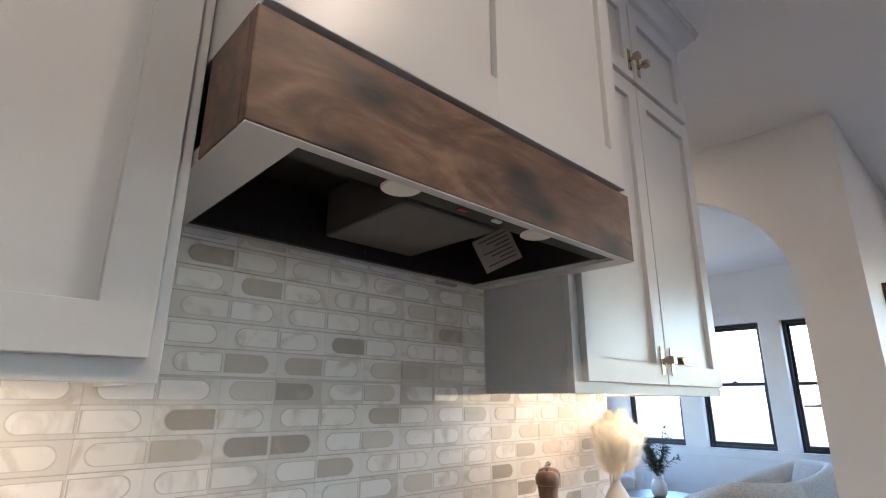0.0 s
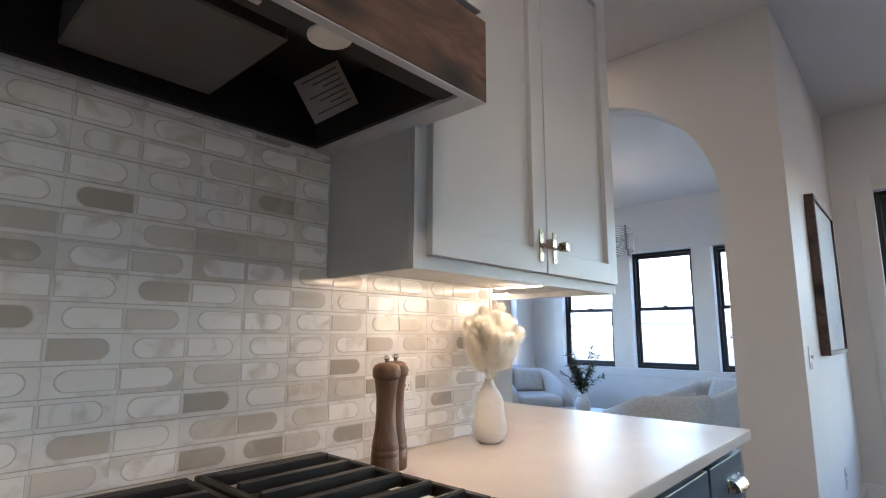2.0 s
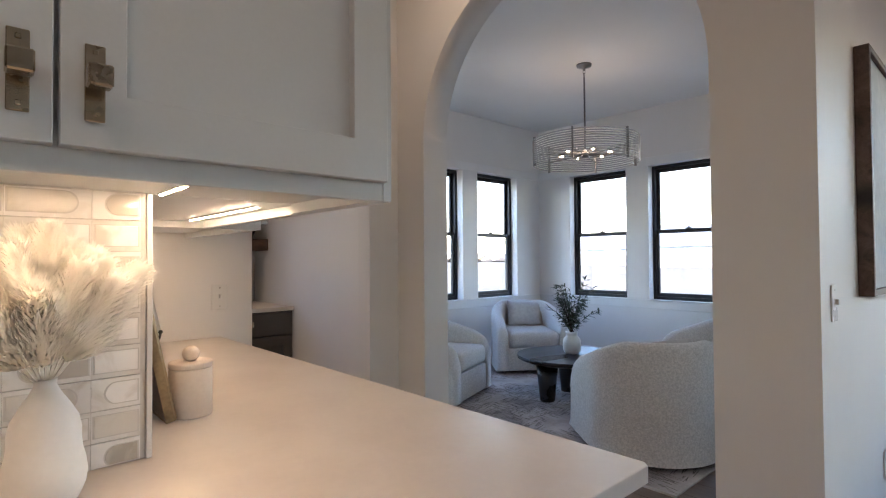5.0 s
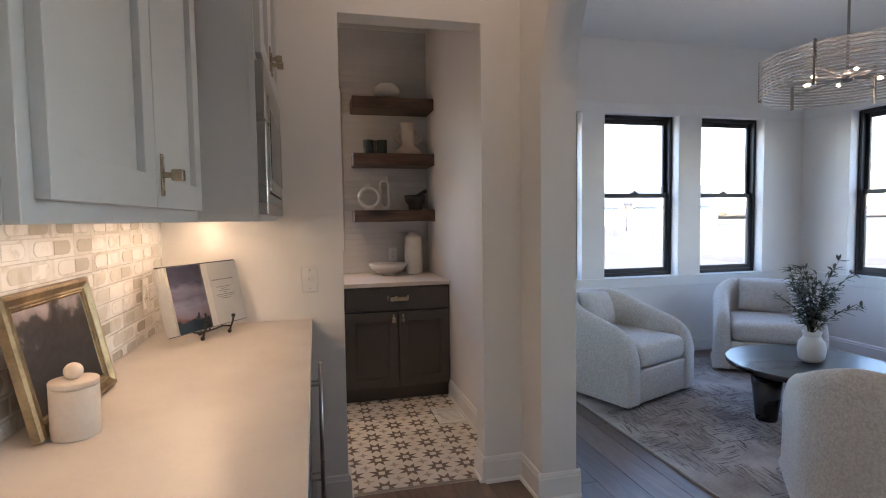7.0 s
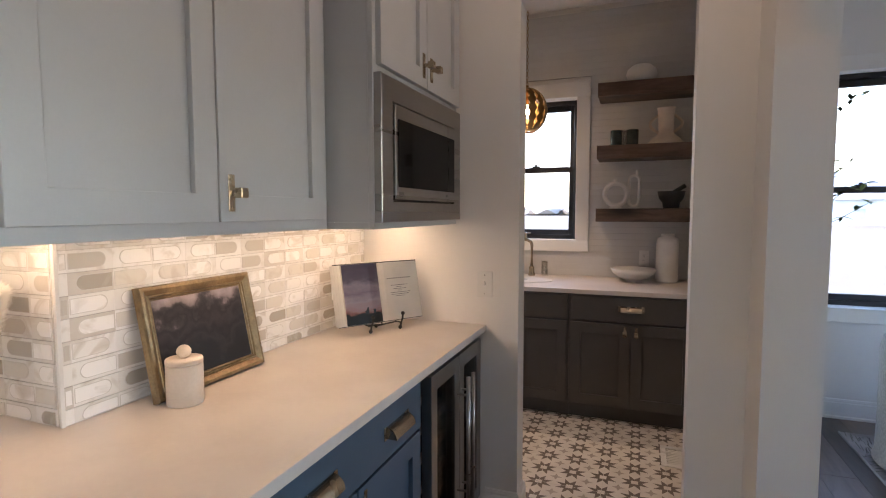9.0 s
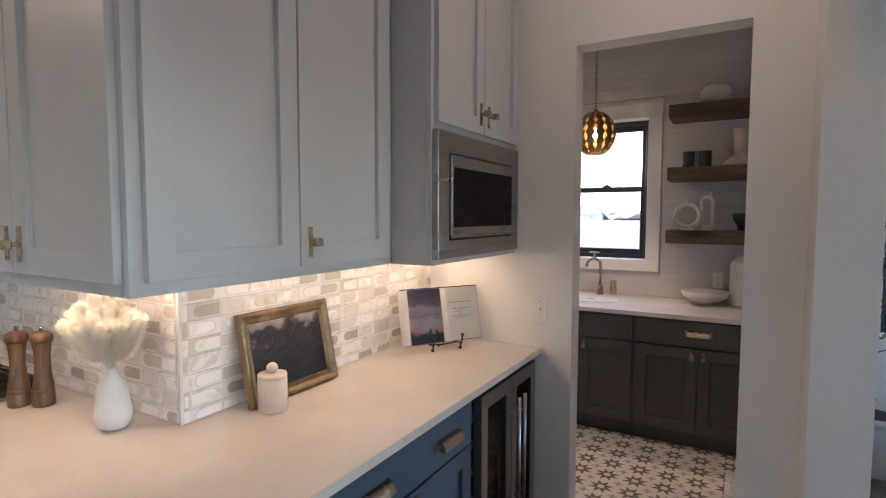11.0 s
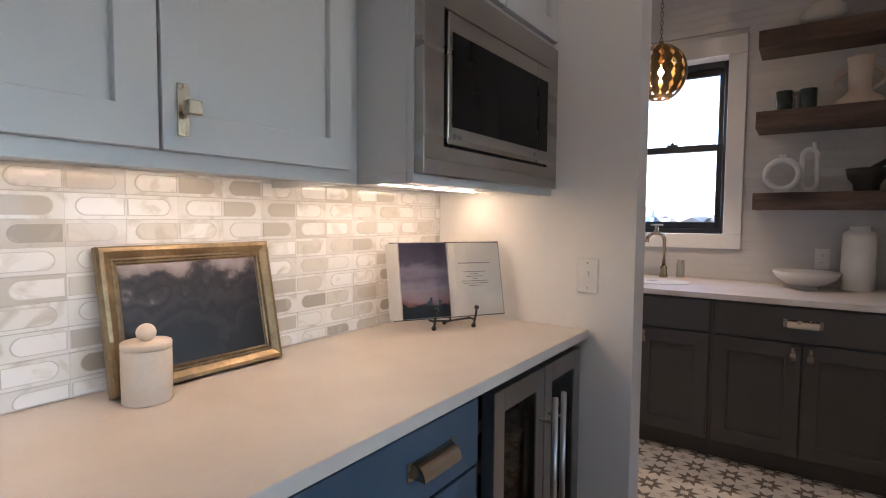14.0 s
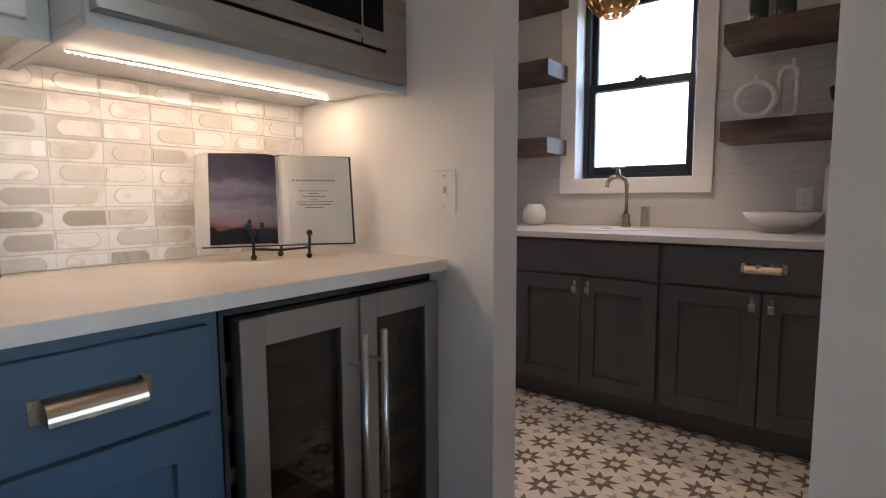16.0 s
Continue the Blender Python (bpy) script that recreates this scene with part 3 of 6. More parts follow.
def shaker(place, u0, u1, z0, z1, parent, mat, name="door", stile=0.068, thick=0.02, rail=None):
    """A flat panel held in a square-edged frame, one connected piece."""
    rail = rail or stile
    e, deep = 0.0012, 0.0155
    loops_ = [((0, 0), 0.0005), ((0, 0), thick - e), ((e, e), thick), ((stile - e, rail - e), thick), ((stile, rail), thick - e), ((stile, rail), thick - deep)]
    bm = bmesh.new()
    rings__ = []
    for (iu, iz), n in loops_:
        rings__.append([bm.verts.new(place(a, n, b)) for a, b in ((u0 + iu, z0 + iz), (u1 - iu, z0 + iz), (u1 - iu, z1 - iz), (u0 + iu, z1 - iz))])
    for lo, hi in zip(rings__, rings__[1:]):
        for q in range(4):
            bm.faces.new((lo[q], lo[(q + 1) % 4], hi[(q + 1) % 4], hi[q]))
    bm.faces.new(rings__[-1])
    bm.faces.new(list(reversed(rings__[0])))
    bmesh.ops.recalc_face_normals(bm, faces=bm.faces)
    return part(name, bm, mat, parent)


def slab_front(place, u0, u1, z0, z1, parent, mat, name="drawer_front"):
    return part(name, pbox(place, u0, u1, 0.0005, 0.02, z0, z1, 0.003, None, 2), mat, parent)


UB, UT = 1.378, 2.955


def upper(label, place, u0, u1, back, doors, ends=(True, True), group="greige upper cabinets", bottom=UB, depth=None):
    cab = thing("upper_cabinet", label, "cabinet", place(u0, 0, bottom), group)
    part("body", pbox(place, 0.004 if place is SIDE else u0, u1, -0.0195, -back, bottom + 0.022, UT), CABINET, cab)
    part("face_frame", pbox(place, u0, u1, -0.019, 0, bottom, UT, 0.001), CABINET, cab)
    if ends[0]:
        part("end_panel", pbox(place, u0, u0 + 0.018, -back, -0.0195, bottom, bottom + 0.0215, 0), CABINET, cab)
    if ends[1]:
        part("end_panel", pbox(place, u1 - 0.018, u1, -back, -0.0195, bottom, bottom + 0.0215, 0), CABINET, cab)
    for a, b, lo, hi, hand, hz in doors:
        d = shaker(place, a, b, lo, hi, cab, CABINET)
        if hand is not None:
            knob(place, hand, hz, d)
    return cab


LO0, LO1, HI0, HI1 = 1.41, 2.53, 2.555, 2.925
upper("greige shaker upper cabinet beside the range hood", FRONT, -0.690, 0.3055, 0.322,
      [(-0.652, -0.171, LO0, LO1, -0.203, 1.487), (-0.165, 0.302, LO0, LO1, -0.131, 1.487), (-0.652, -0.171, HI0, HI1, -0.203, 2.635), (-0.165, 0.302, HI0, HI1, -0.131, 2.635)])
upper("greige shaker upper cabinet next to the corner", FRONT, -2.72, -1.70, 0.322,
      [(-2.695, -2.215, LO0, LO1, -2.245, 1.487), (-2.205, -1.722, LO0, LO1, -2.17, 1.487), (-2.695, -2.215, HI0, HI1, None, 0), (-2.205, -1.722, HI0, HI1, None, 0)])
upper("greige shaker upper cabinet on the side wall, blue in the daylight", SIDE, -0.325, 0.6605, 0.322,
      [(-0.292, 0.165, LO0, LO1, None, 0), (0.171, 0.622, LO0, LO1, 0.206, 1.482), (-0.292, 0.165, HI0, HI1, None, 0), (0.171, 0.622, HI0, HI1, 0.206, 2.635)], ends=(False, True))

mw_cab = thing("microwave_cabinet", "greige wall cabinet holding the built-in microwave", "cabinet", (0.25, 1.0, UB), "greige upper cabinets")
part("body", box(0.004, 0.481, 0.663, 1.4625, UB + 0.022, UT), CABINET, mw_cab)
part("face_frame", box(0.4815, 0.50, 0.663, 1.4625, UB, UT, 0.001), CABINET, mw_cab)
part("end_panel", box(0.004, 0.481, 0.663, 0.681, UB, UB + 0.0215), CABINET, mw_cab)
for a, b, hand in ((0.6841, 1.0648, 1.0302), (1.0709, 1.4496, 1.1066)):
    d = shaker(MWF, a, b, 1.905, 2.925, mw_cab, CABINET)
    knob(MWF, hand, 1.985, d)

# microwave with its trim kit
mw = thing("microwave", "built-in stainless microwave with a black glass door", "microwave", (0.5, 1.03, 1.4))
MWSTEEL = surface("microwave_steel", (0.36, 0.34, 0.32), (0.31, 0.295, 0.275), scale=4, fine=240, rough=0.3, metal=1, bump=0.03, stretch=(1, 0.05, 3))
kit = bmesh.new()
rings = []
for iu, n in ((0, 0.0005), (0, 0.026), (0.003, 0.028), (0.0795, 0.028), (0.0815, 0.026), (0.0815, 0.0005)):
    rings.append([kit.verts.new(MWF(a, n, b)) for a, b in ((0.668 + iu, 1.400 + iu * 0.86), (1.436 - iu, 1.400 + iu * 0.86), (1.436 - iu, 1.876 - iu * 0.97), (0.668 + iu, 1.876 - iu * 0.97))])
for lo, hi in zip(rings, rings[1:] + rings[:1]):
    for q in range(4):
        kit.faces.new((lo[q], lo[(q + 1) % 4], hi[(q + 1) % 4], hi[q]))
bmesh.ops.recalc_face_normals(kit, faces=kit.faces)
part("trim_frame", kit, MWSTEEL, mw)
part("shadow_gap", pbox(MWF, 0.7525, 1.3575, 0.0005, 0.012, 1.4705, 1.7965), BLACKMETAL, mw)
mdoor = part("door", pbox(MWF, 0.758, 1.262, 0.0125, 0.033, 1.4755, 1.7915, 0.003, None, 2), MWSTEEL, mw)
part("glass_panel", pbox(MWF, 0.776, 1.260, 0.0332, 0.0356, 1.518, 1.746, 0.001), BLACKGLASS, mdoor)
part("badge", lathe([(0, 0), (0.007, 0), (0.007, 0.001), (0, 0.001)], (0, 0, 0), 20, None, Matrix.Translation((0.5332, 0.787, 1.497)) @ pose(0, 0, 0, 0, 90)), DARKSTEEL, mdoor)
part("badge", pbox(MWF, 0.799, 0.806, 0.0332, 0.0342, 1.491, 1.502), DARKSTEEL, mdoor)
part("badge", pbox(MWF, 0.809, 0.818, 0.0332, 0.0342, 1.491, 1.502), DARKSTEEL, mdoor)
part("mark", pbox(MWF, 1.236, 1.254, 0.0332, 0.0342, 1.496, 1.506), DARKSTEEL, mdoor)
panel = part("control_panel", pbox(MWF, 1.2645, 1.352, 0.0125, 0.033, 1.4755, 1.7915, 0.003, None, 2), MWSTEEL, mw)
part("glass_panel", pbox(MWF, 1.2665, 1.338, 0.0332, 0.0356, 1.518, 1.746, 0.001), BLACKGLASS, panel)

# crown moulding
def crown(name, place, u0, u1, m0=0.0, m1=0.0):
    prof = [(0, 2.93), (0.012, 2.935), (0.014, 2.955), (0.03, 2.965), (0.05, 2.985), (0.062, 3.01), (0.082, 3.022), (0.085, 3.04), (0.092, 3.045), (0.092, 3.0595), (0, 3.0595)]
    bm = bmesh.new()
    lo = [bm.verts.new(place(u0 - n * m0, n + 0.0005, z)) for n, z in prof]
    hi = [bm.verts.new(place(u1 + n * m1, n + 0.0005, z)) for n, z in prof]
    for i in range(len(prof)):
        j = (i + 1) % len(prof)
        bm.faces.new((lo[i], lo[j], hi[j], hi[i]))
    bm.faces.new(lo)
    bm.faces.new(list(reversed(hi)))
    bmesh.ops.recalc_face_normals(bm, faces=bm.faces)
    return solid(name, bm, CABINET, "greige stepped crown moulding", "trim")


crown("trim_crown_1", FRONT, -0.68, 0.325, 0, 1)
crown("trim_crown_2", SIDE, -0.325, 0.65, 1, 0)
crown("trim_crown_3", MWF, 0.663, 1.4685, 1, 0)
crown("trim_crown_4", HOODF, -1.697, -0.692, 1, 1)
crown("trim_crown_5", FRONT, -2.72, -1.70, 0, 0)

# range hood
hood = thing("range_hood", "range hood with a knotty walnut beam under greige panels", "range hood", (-1.19, -0.25, 1.7))
part("cover_box", box(-1.697, -0.692, -0.48, -0.003, 1.8875, UT), CABINET, hood)
part("cover_face", pbox(HOODF, -1.697, -0.692, -0.0195, 0, 1.8875, UT), CABINET, hood)
for a, b in ((-1.69, -1.137), (-1.131, -0.694)):
    shaker(HOODF, a, b, 1.894, 2.915, hood, CABINET, "panel", stile=0.056, rail=0.10)
part("centre_stile", pbox(HOODF, -1.203, -1.085, 0.0005, 0.0204, 1.8942, 2.9148), CABINET, hood)
beam = bmesh.new()
box(-1.699, -0.672, -0.515, -0.494, 1.703, 1.884, 0.003, 2, beam)
box(-1.699, -1.679, -0.4935, -0.347, 1.703, 1.884, 0.002, 1, beam)
box(-0.688, -0.672, -0.4935, -0.347, 1.703, 1.884, 0.002, 1, beam)
part("beam", beam, BEAM, hood, "knotty walnut beam")
for a in ((-1.697, -1.612, -0.513, -0.003), (-0.735, -0.676, -0.513, -0.003), (-1.6119, -0.7351, -0.513, -0.4935)):
    part("underside", box(*a, 1.701, 1.73), CABINET, hood)
lin = part("liner", box(-1.6115, -0.7355, -0.4835, -0.004, 1.8601, 1.87), LINER, hood, "black insert with a grey blower panel")
for a in ((-1.6115, -0.7355, -0.493, -0.447, 1.709, 1.722), (-1.6115, -0.7355, -0.020, -0.004, 1.712, 1.86), (-1.6115, -1.600, -0.435, -0.0205, 1.712, 1.86), (-0.747, -0.7355, -0.435, -0.0205, 1.712, 1.86), (-1.6115, -0.7355, -0.446, -0.4355, 1.712, 1.86)):
    part("liner_side", box(*a), LINER, lin)
part("blower_box", box(-1.305, -1.035, -0.36, -0.05, 1.738, 1.858, 0.004), LINERGREY, lin)
for x in (-1.405, -1.026):
    part("hood_lamp", lathe([(0, 1.7075), (0.034, 1.7075), (0.036, 1.709), (0.036, 1.7119)], (x, -0.470, -0.003), 24), WHITEPLASTIC, lin)
part("switch", box(-1.268, -1.244, -0.476, -0.464, 1.704, 1.7088, 0.001), surface("red_switch", (0.25, 0.02, 0.02), (0.2, 0.02, 0.02), rough=0.3), lin)
part("switch", box(-1.170, -1.146, -0.476, -0.464, 1.704, 1.7088, 0.001), WHITEPLASTIC, lin)
for x in (-1.45, -1.17, -0.87, -0.76):
    part("screw", lathe([(0.004, 0), (0.004, 0.004), (0, 0.0045)], (x, -0.0205, 1.73), 8, None, pose(0, 0, 0, 90)), CHROME, lin)
ST = look((-0.845, -0.20, 1.765), (-1.45, -0.75, 1.35)) @ pose(0, 0, 0, 0, 0, -25)
sticker = box(-0.055, 0.055, -0.05, 0.05, -0.0006, 0.0006)
bmesh.ops.transform(sticker, matrix=ST, verts=sticker.verts)
st = part("sticker", sticker, surface("grey_sticker", (0.28, 0.27, 0.26), (0.24, 0.23, 0.22), rough=0.5), hood, "grey printed warning sticker")
for i in range(7):
    bar_ = box(-0.045, 0.04 - 0.02 * (i % 3), 0.037 - i * 0.012, 0.040 - i * 0.012, -0.0012, -0.0007)
    bmesh.ops.transform(bar_, matrix=ST, verts=bar_.verts)
    part("print_line", bar_, BLACKMETAL, st)

# ---------------------------------------------------------------- counter, base cabinets
CT = 0.914
outline = [(-2.72, -0.648), (0.632, -0.648), (0.644, -0.636), (0.644, 1.4675), (0.003, 1.4675), (0.003, -0.003), (-2.72, -0.003)]
ctop = slab(outline, CT - 0.03, CT, bevel=0.002)
solid("countertop", ctop, QUARTZ, "pale cream quartz countertop in an L round the corner", "countertop", kind="object")


def base(label, place, u0, u1, back, group="dark blue base cabinets", mat=NAVY, top=CT - 0.0305, kick=0.10):
    cab = thing("base_cabinet", label, "cabinet", place(u0, 0, 0), group)
    part("body", pbox(place, u0, u1, -back, -0.0005, kick, top), mat, cab)
    part("toe_kick", pbox(place, u0, u1, -back, -0.06, 0, kick - 0.0005), mat, cab)
    return cab


side_cab = base("dark blue shaker base cabinet with a wide drawer", BASES, -0.06, 0.820, 0.578)
d = slab_front(BASES, -0.045, 0.797, 0.688, 0.852, side_cab, NAVY)
cup(BASES, 0.603, 0.772, d, 0.138)
cup(BASES, 0.175, 0.772, d, 0.138)
d = shaker(BASES, -0.045, 0.360, 0.12, 0.680, side_cab, NAVY)
latch(BASES, 0.326, 0.63, d)
d = shaker(BASES, 0.366, 0.792, 0.12, 0.680, side_cab, NAVY)
latch(BASES, 0.40, 0.63, d)
part("corner_panel", pbox(BASES, -0.5995, -0.0605, -0.45, 0.0, 0.10, CT - 0.0305), NAVY, side_cab)
part("corner_panel", pbox(BASES, -0.5995, -0.0605, -0.45, -0.06, 0.0, 0.0995), NAVY, side_cab)

front_cab = base("dark blue shaker base cabinet beside the cooktop", BASEF, -0.70, 0.1495, 0.597)
for a, b in ((-0.685, -0.28), (-0.272, 0.225)):
    d = slab_front(BASEF, a, b, 0.70, 0.848, front_cab, NAVY)
    cup(BASEF, (a + b) / 2, 0.775, d)
    shaker(BASEF, a, b, 0.12, 0.688, front_cab, NAVY)
end_cab = thing("base_cabinet", "narrow dark blue base cabinet at the counter end", "cabinet", (0.4, -0.6, 0), "dark blue base cabinets")
d = slab_front(BASEF, 0.245, 0.597, 0.70, 0.848, end_cab, NAVY)
cup(BASEF, 0.48, 0.765, d, 0.105)
shaker(BASEF, 0.245, 0.597, 0.12, 0.688, end_cab, NAVY)
left_cab = base("dark blue base cabinet under the cooktop", BASEF, -2.72, -0.7005, 0.597)
for a, b in ((-2.7, -2.2), (-2.19, -1.66), (-1.64, -1.18), (-1.17, -0.715)):
    d = slab_front(BASEF, a, b, 0.70, 0.848, left_cab, NAVY)
    cup(BASEF, (a + b) / 2, 0.775, d)
    shaker(BASEF, a, b, 0.12, 0.688, left_cab, NAVY)

# beverage fridge
FRIDGESTEEL = surface("grey_steel", (0.36, 0.345, 0.33), (0.31, 0.30, 0.285), scale=4, fine=240, rough=0.36, metal=1, bump=0.03, stretch=(1, 1, 0.06))
fr = thing("beverage_fridge", "double-door beverage fridge with dark steel frames and smoked glass", "fridge", (0.4, 1.11, 0))
SHELL = ((0.05, 0.582, 0.8240, 0.8340, 0.0, 0.868), (0.05, 0.582, 1.4506, 1.4618, 0.0, 0.868), (0.05, 0.582, 0.8341, 1.4505, 0.857, 0.868), (0.05, 0.582, 0.8341, 1.4505, 0.0, 0.10), (0.05, 0.08, 0.8341, 1.4505, 0.1001, 0.8569), (0.10, 0.582, 1.1420, 1.1542, 0.1001, 0.8569))
for name, a in zip(("side_wall", "side_wall", "top_panel", "bottom_panel", "back_panel", "divider"), SHELL):
    part(name, box(*a), BLACKMETAL, fr)
RACK = wood("rack_wood", (0.16, 0.10, 0.06), (0.26, 0.17, 0.11), (0.34, 0.23, 0.15), along="y", rough=0.5, knots=False)
for y0, y1 in ((0.8361, 1.141), (1.1553, 1.4486)):
    for i in range(6):
        z = 0.18 + i * 0.112
        sh = part("rack", box(0.10, 0.552, y0, y1, z, z + 0.006), BLACKMETAL, fr)
        part("rack_front", box(0.5525, 0.567, y0, y1, z - 0.012, z + 0.022, 0.002), RACK, sh)
for y0, y1, hy, s in ((0.8430, 1.1475, 1.118, 1), (1.1525, 1.4470, 1.182, -1)):
    dbm = bmesh.new()
    pbox(BASES, y0, y0 + 0.055, 0.002, 0.042, 0.105, 0.853, 0.002, dbm)
    pbox(BASES, y1 - 0.055, y1, 0.002, 0.042, 0.105, 0.853, 0.002, dbm)
    pbox(BASES, y0 + 0.0545, y1 - 0.0545, 0.002, 0.0417, 0.105, 0.165, 0.0, dbm)
    pbox(BASES, y0 + 0.0545, y1 - 0.0545, 0.002, 0.0417, 0.792, 0.853, 0.0, dbm)
    fd = part("door", dbm, FRIDGESTEEL, fr, "dark brushed steel door frame with smoked glass")
    gp = part("glass", pbox(BASES, y0 + 0.055, y1 - 0.055, 0.028, 0.036, 0.165, 0.792), SMOKED, fd)
    gp.visible_shadow = False
    hd = part("handle", lathe([(0.0, 0.22), (0.0085, 0.22), (0.0085, 0.775), (0.0, 0.775)], (0.673, hy, 0), 16), STEEL, fr, "vertical steel bar handle", True)
    for z in (0.70, 0.30):
        part("standoff", lathe([(0.005, 0), (0.005, 0.05)], (0.624, hy, z), 10, None, pose(0, 0, 0, 0, 90)), STEEL, hd)
part("grille", pbox(BASES, 0.815, 1.45, 0.0, 0.012, 0.012, 0.09), BLACKMETAL, fr)

# cooktop with iron grates
cook = thing("cooktop", "stainless gas cooktop with black iron grates", "cooktop", (-1.17, -0.33, CT))
part("tray", box(-1.64, -0.715, -0.60, -0.06, CT + 0.0005, CT + 0.014, 0.004, 2), STEEL, cook)
part("well", box(-1.625, -0.73, -0.585, -0.075, CT + 0.0142, CT + 0.017), BLACKMETAL, cook)
for i in range(3):
    gx0 = -1.615 + i * 0.298
    gr = bmesh.new()
    for y in (-0.575, -0.085):
        box(gx0, gx0 + 0.285, y - 0.009, y + 0.009, CT + 0.036, CT + 0.058, 0.003, 1, gr)
    for x in (gx0 + 0.009, gx0 + 0.276):
        box(x - 0.009, x + 0.009, -0.565, -0.095, CT + 0.036, CT + 0.058, 0.003, 1, gr)
        for y in (-0.56, -0.10):
            box(x - 0.008, x + 0.008, y - 0.008, y + 0.008, CT + 0.0172, CT + 0.038, 0, 1, gr)
    for j in range(6):
        y = -0.52 + j * 0.078
        box(gx0 + 0.02, gx0 + 0.265, y - 0.006, y + 0.006, CT + 0.042, CT + 0.066, 0.003, 1, gr)
    part("grate", gr, BLACKMETAL, cook, "black cast iron grate")
    for y in (-0.45, -0.21):
        b_ = part("burner", lathe([(0.0, 0), (0.05, 0), (0.05, 0.008), (0.036, 0.012), (0.036, 0.016), (0.0, 0.017)], (gx0 + 0.1425, y, CT + 0.0172 - 0.009), 20), BLACKMETAL, cook)

# led strips: a thin tape with its diodes, on the underside of the cabinets
for sx, sy, wx, wy in STRIPS:
    strip = thing("led_strip", "warm white led tape stuck under the cabinet", "light strip", (sx, sy, 1.39), "led strips")
    part("tape", box(sx - wx / 2, sx + wx / 2, sy - wy / 2, sy + wy / 2, 1.3965, 1.3995), WHITEPLASTIC, strip)
    n = int(max(wx, wy) / 0.0125)
    dio = bmesh.new()
    for i in range(n):
        f = (i + 0.5) / n - 0.5
        x, y = (sx + f * wx, sy) if wx > wy else (sx, sy + f * wy)
        box(x - 0.0022, x + 0.0022, y - 0.0022, y + 0.0022, 1.3945, 1.3964, 0, 1, dio)
    tagged(part("diodes", dio, LED, strip), kind="stuff")

# ---------------------------------------------------------------- pantry
PC = 0.91
ptop = slab([(PX0 + 0.002, 2.768), (PX1 - 0.002, 2.768), (PX1 - 0.002, PY1 - 0.002), (PX0 + 0.002, PY1 - 0.002)], PC - 0.03, PC, bevel=0.002)
solid("pantry_countertop", ptop, QUARTZ, "pale quartz countertop along the pantry back wall", "countertop", kind="object")
for lab, u0, u1, drawer in (("charcoal shaker base cabinet in the pantry corner", PX0 + 0.003, 0.095, True), ("charcoal shaker sink base cabinet with a false front", 0.096, 0.858, False),
                            ("charcoal shaker base cabinet with one drawer", 0.859, PX1 - 0.003, True)):
    cab = base(lab, PANTRYF, u0, u1, 0.70, "charcoal pantry cabinets", CHARCOAL, PC - 0.0305)
    f = slab_front(PANTRYF, u0 + 0.012, u1 - 0.012, 0.70, 0.868, cab, CHARCOAL)
    if drawer:
        cup(PANTRYF, (u0 + u1) / 2, 0.79, f, 0.13)
    mid = (u0 + u1) / 2
    for a, b, hu in ((u0 + 0.012, mid - 0.003, mid - 0.035), (mid + 0.003, u1 - 0.012, mid + 0.035)):
        dd = shaker(PANTRYF, a, b, 0.12, 0.685, cab, CHARCOAL)
        latch(PANTRYF, hu, 0.635, dd)


def floating_shelf(x0, x1, z):
    s = thing("floating_shelf", "thick dark walnut floating shelf on the pantry wall", "shelf", ((x0 + x1) / 2, PY1, z), "pantry floating shelves")
    part("board", box(x0, x1, 3.25, PY1 - 0.001, z, z + 0.098, 0.003, 2), SHELFWOOD, s)
    return s


SHELVES = [1.359, 1.826, 2.284]
for z in SHELVES:
    floating_shelf(0.985, PX1 - 0.001, z)
    floating_shelf(PX0 + 0.001, 0.04, z)
S1, S2, S3 = [z + 0.0985 for z in SHELVES]


def turned(name, label, category, profile, at, mat, steps=40, group=""):
    t_ = thing(name, label, category, at, group)
    part("body", lathe(profile, at, steps), mat, t_, "", True)
    return t_


turned("bowl", "wide cream ceramic bowl on the pantry counter", "bowl", [(0.0, 0), (0.06, 0), (0.062, 0.006), (0.05, 0.012), (0.10, 0.03), (0.145, 0.06), (0.165, 0.098), (0.160, 0.098), (0.138, 0.062), (0.09, 0.036), (0.0, 0.026)], (1.26, 3.32, PC), WHITECERAMIC)
turned("jar", "tall white ceramic jar with a narrow neck", "jar", [(0.0, 0), (0.074, 0), (0.078, 0.01), (0.078, 0.30), (0.07, 0.325), (0.048, 0.335), (0.046, 0.352), (0.05, 0.358), (0.042, 0.358), (0.04, 0.34), (0, 0.33)], (1.495, 3.40, PC), WHITECERAMIC)
turned("jar", "small round white jar on the pantry counter", "jar", [(0, 0), (0.05, 0), (0.07, 0.03), (0.075, 0.07), (0.066, 0.11), (0.05, 0.125), (0.05, 0.135), (0.044, 0.135), (0.044, 0.12), (0, 0.11)], (-0.10, 3.36, PC), WHITECERAMIC)
turned("vase", "squat round cream vase on the top shelf", "vase", [(0, 0), (0.06, 0), (0.098, 0.03), (0.11, 0.065), (0.10, 0.10), (0.065, 0.13), (0.03, 0.138), (0.03, 0.132), (0, 0.12)], (1.285, 3.38, S3), WHITECERAMIC)
SMOKEGLASS = surface("dark_green_glass", (0.03, 0.045, 0.045), (0.05, 0.07, 0.07), scale=20, fine=80, rough=0.12, bump=0.05)
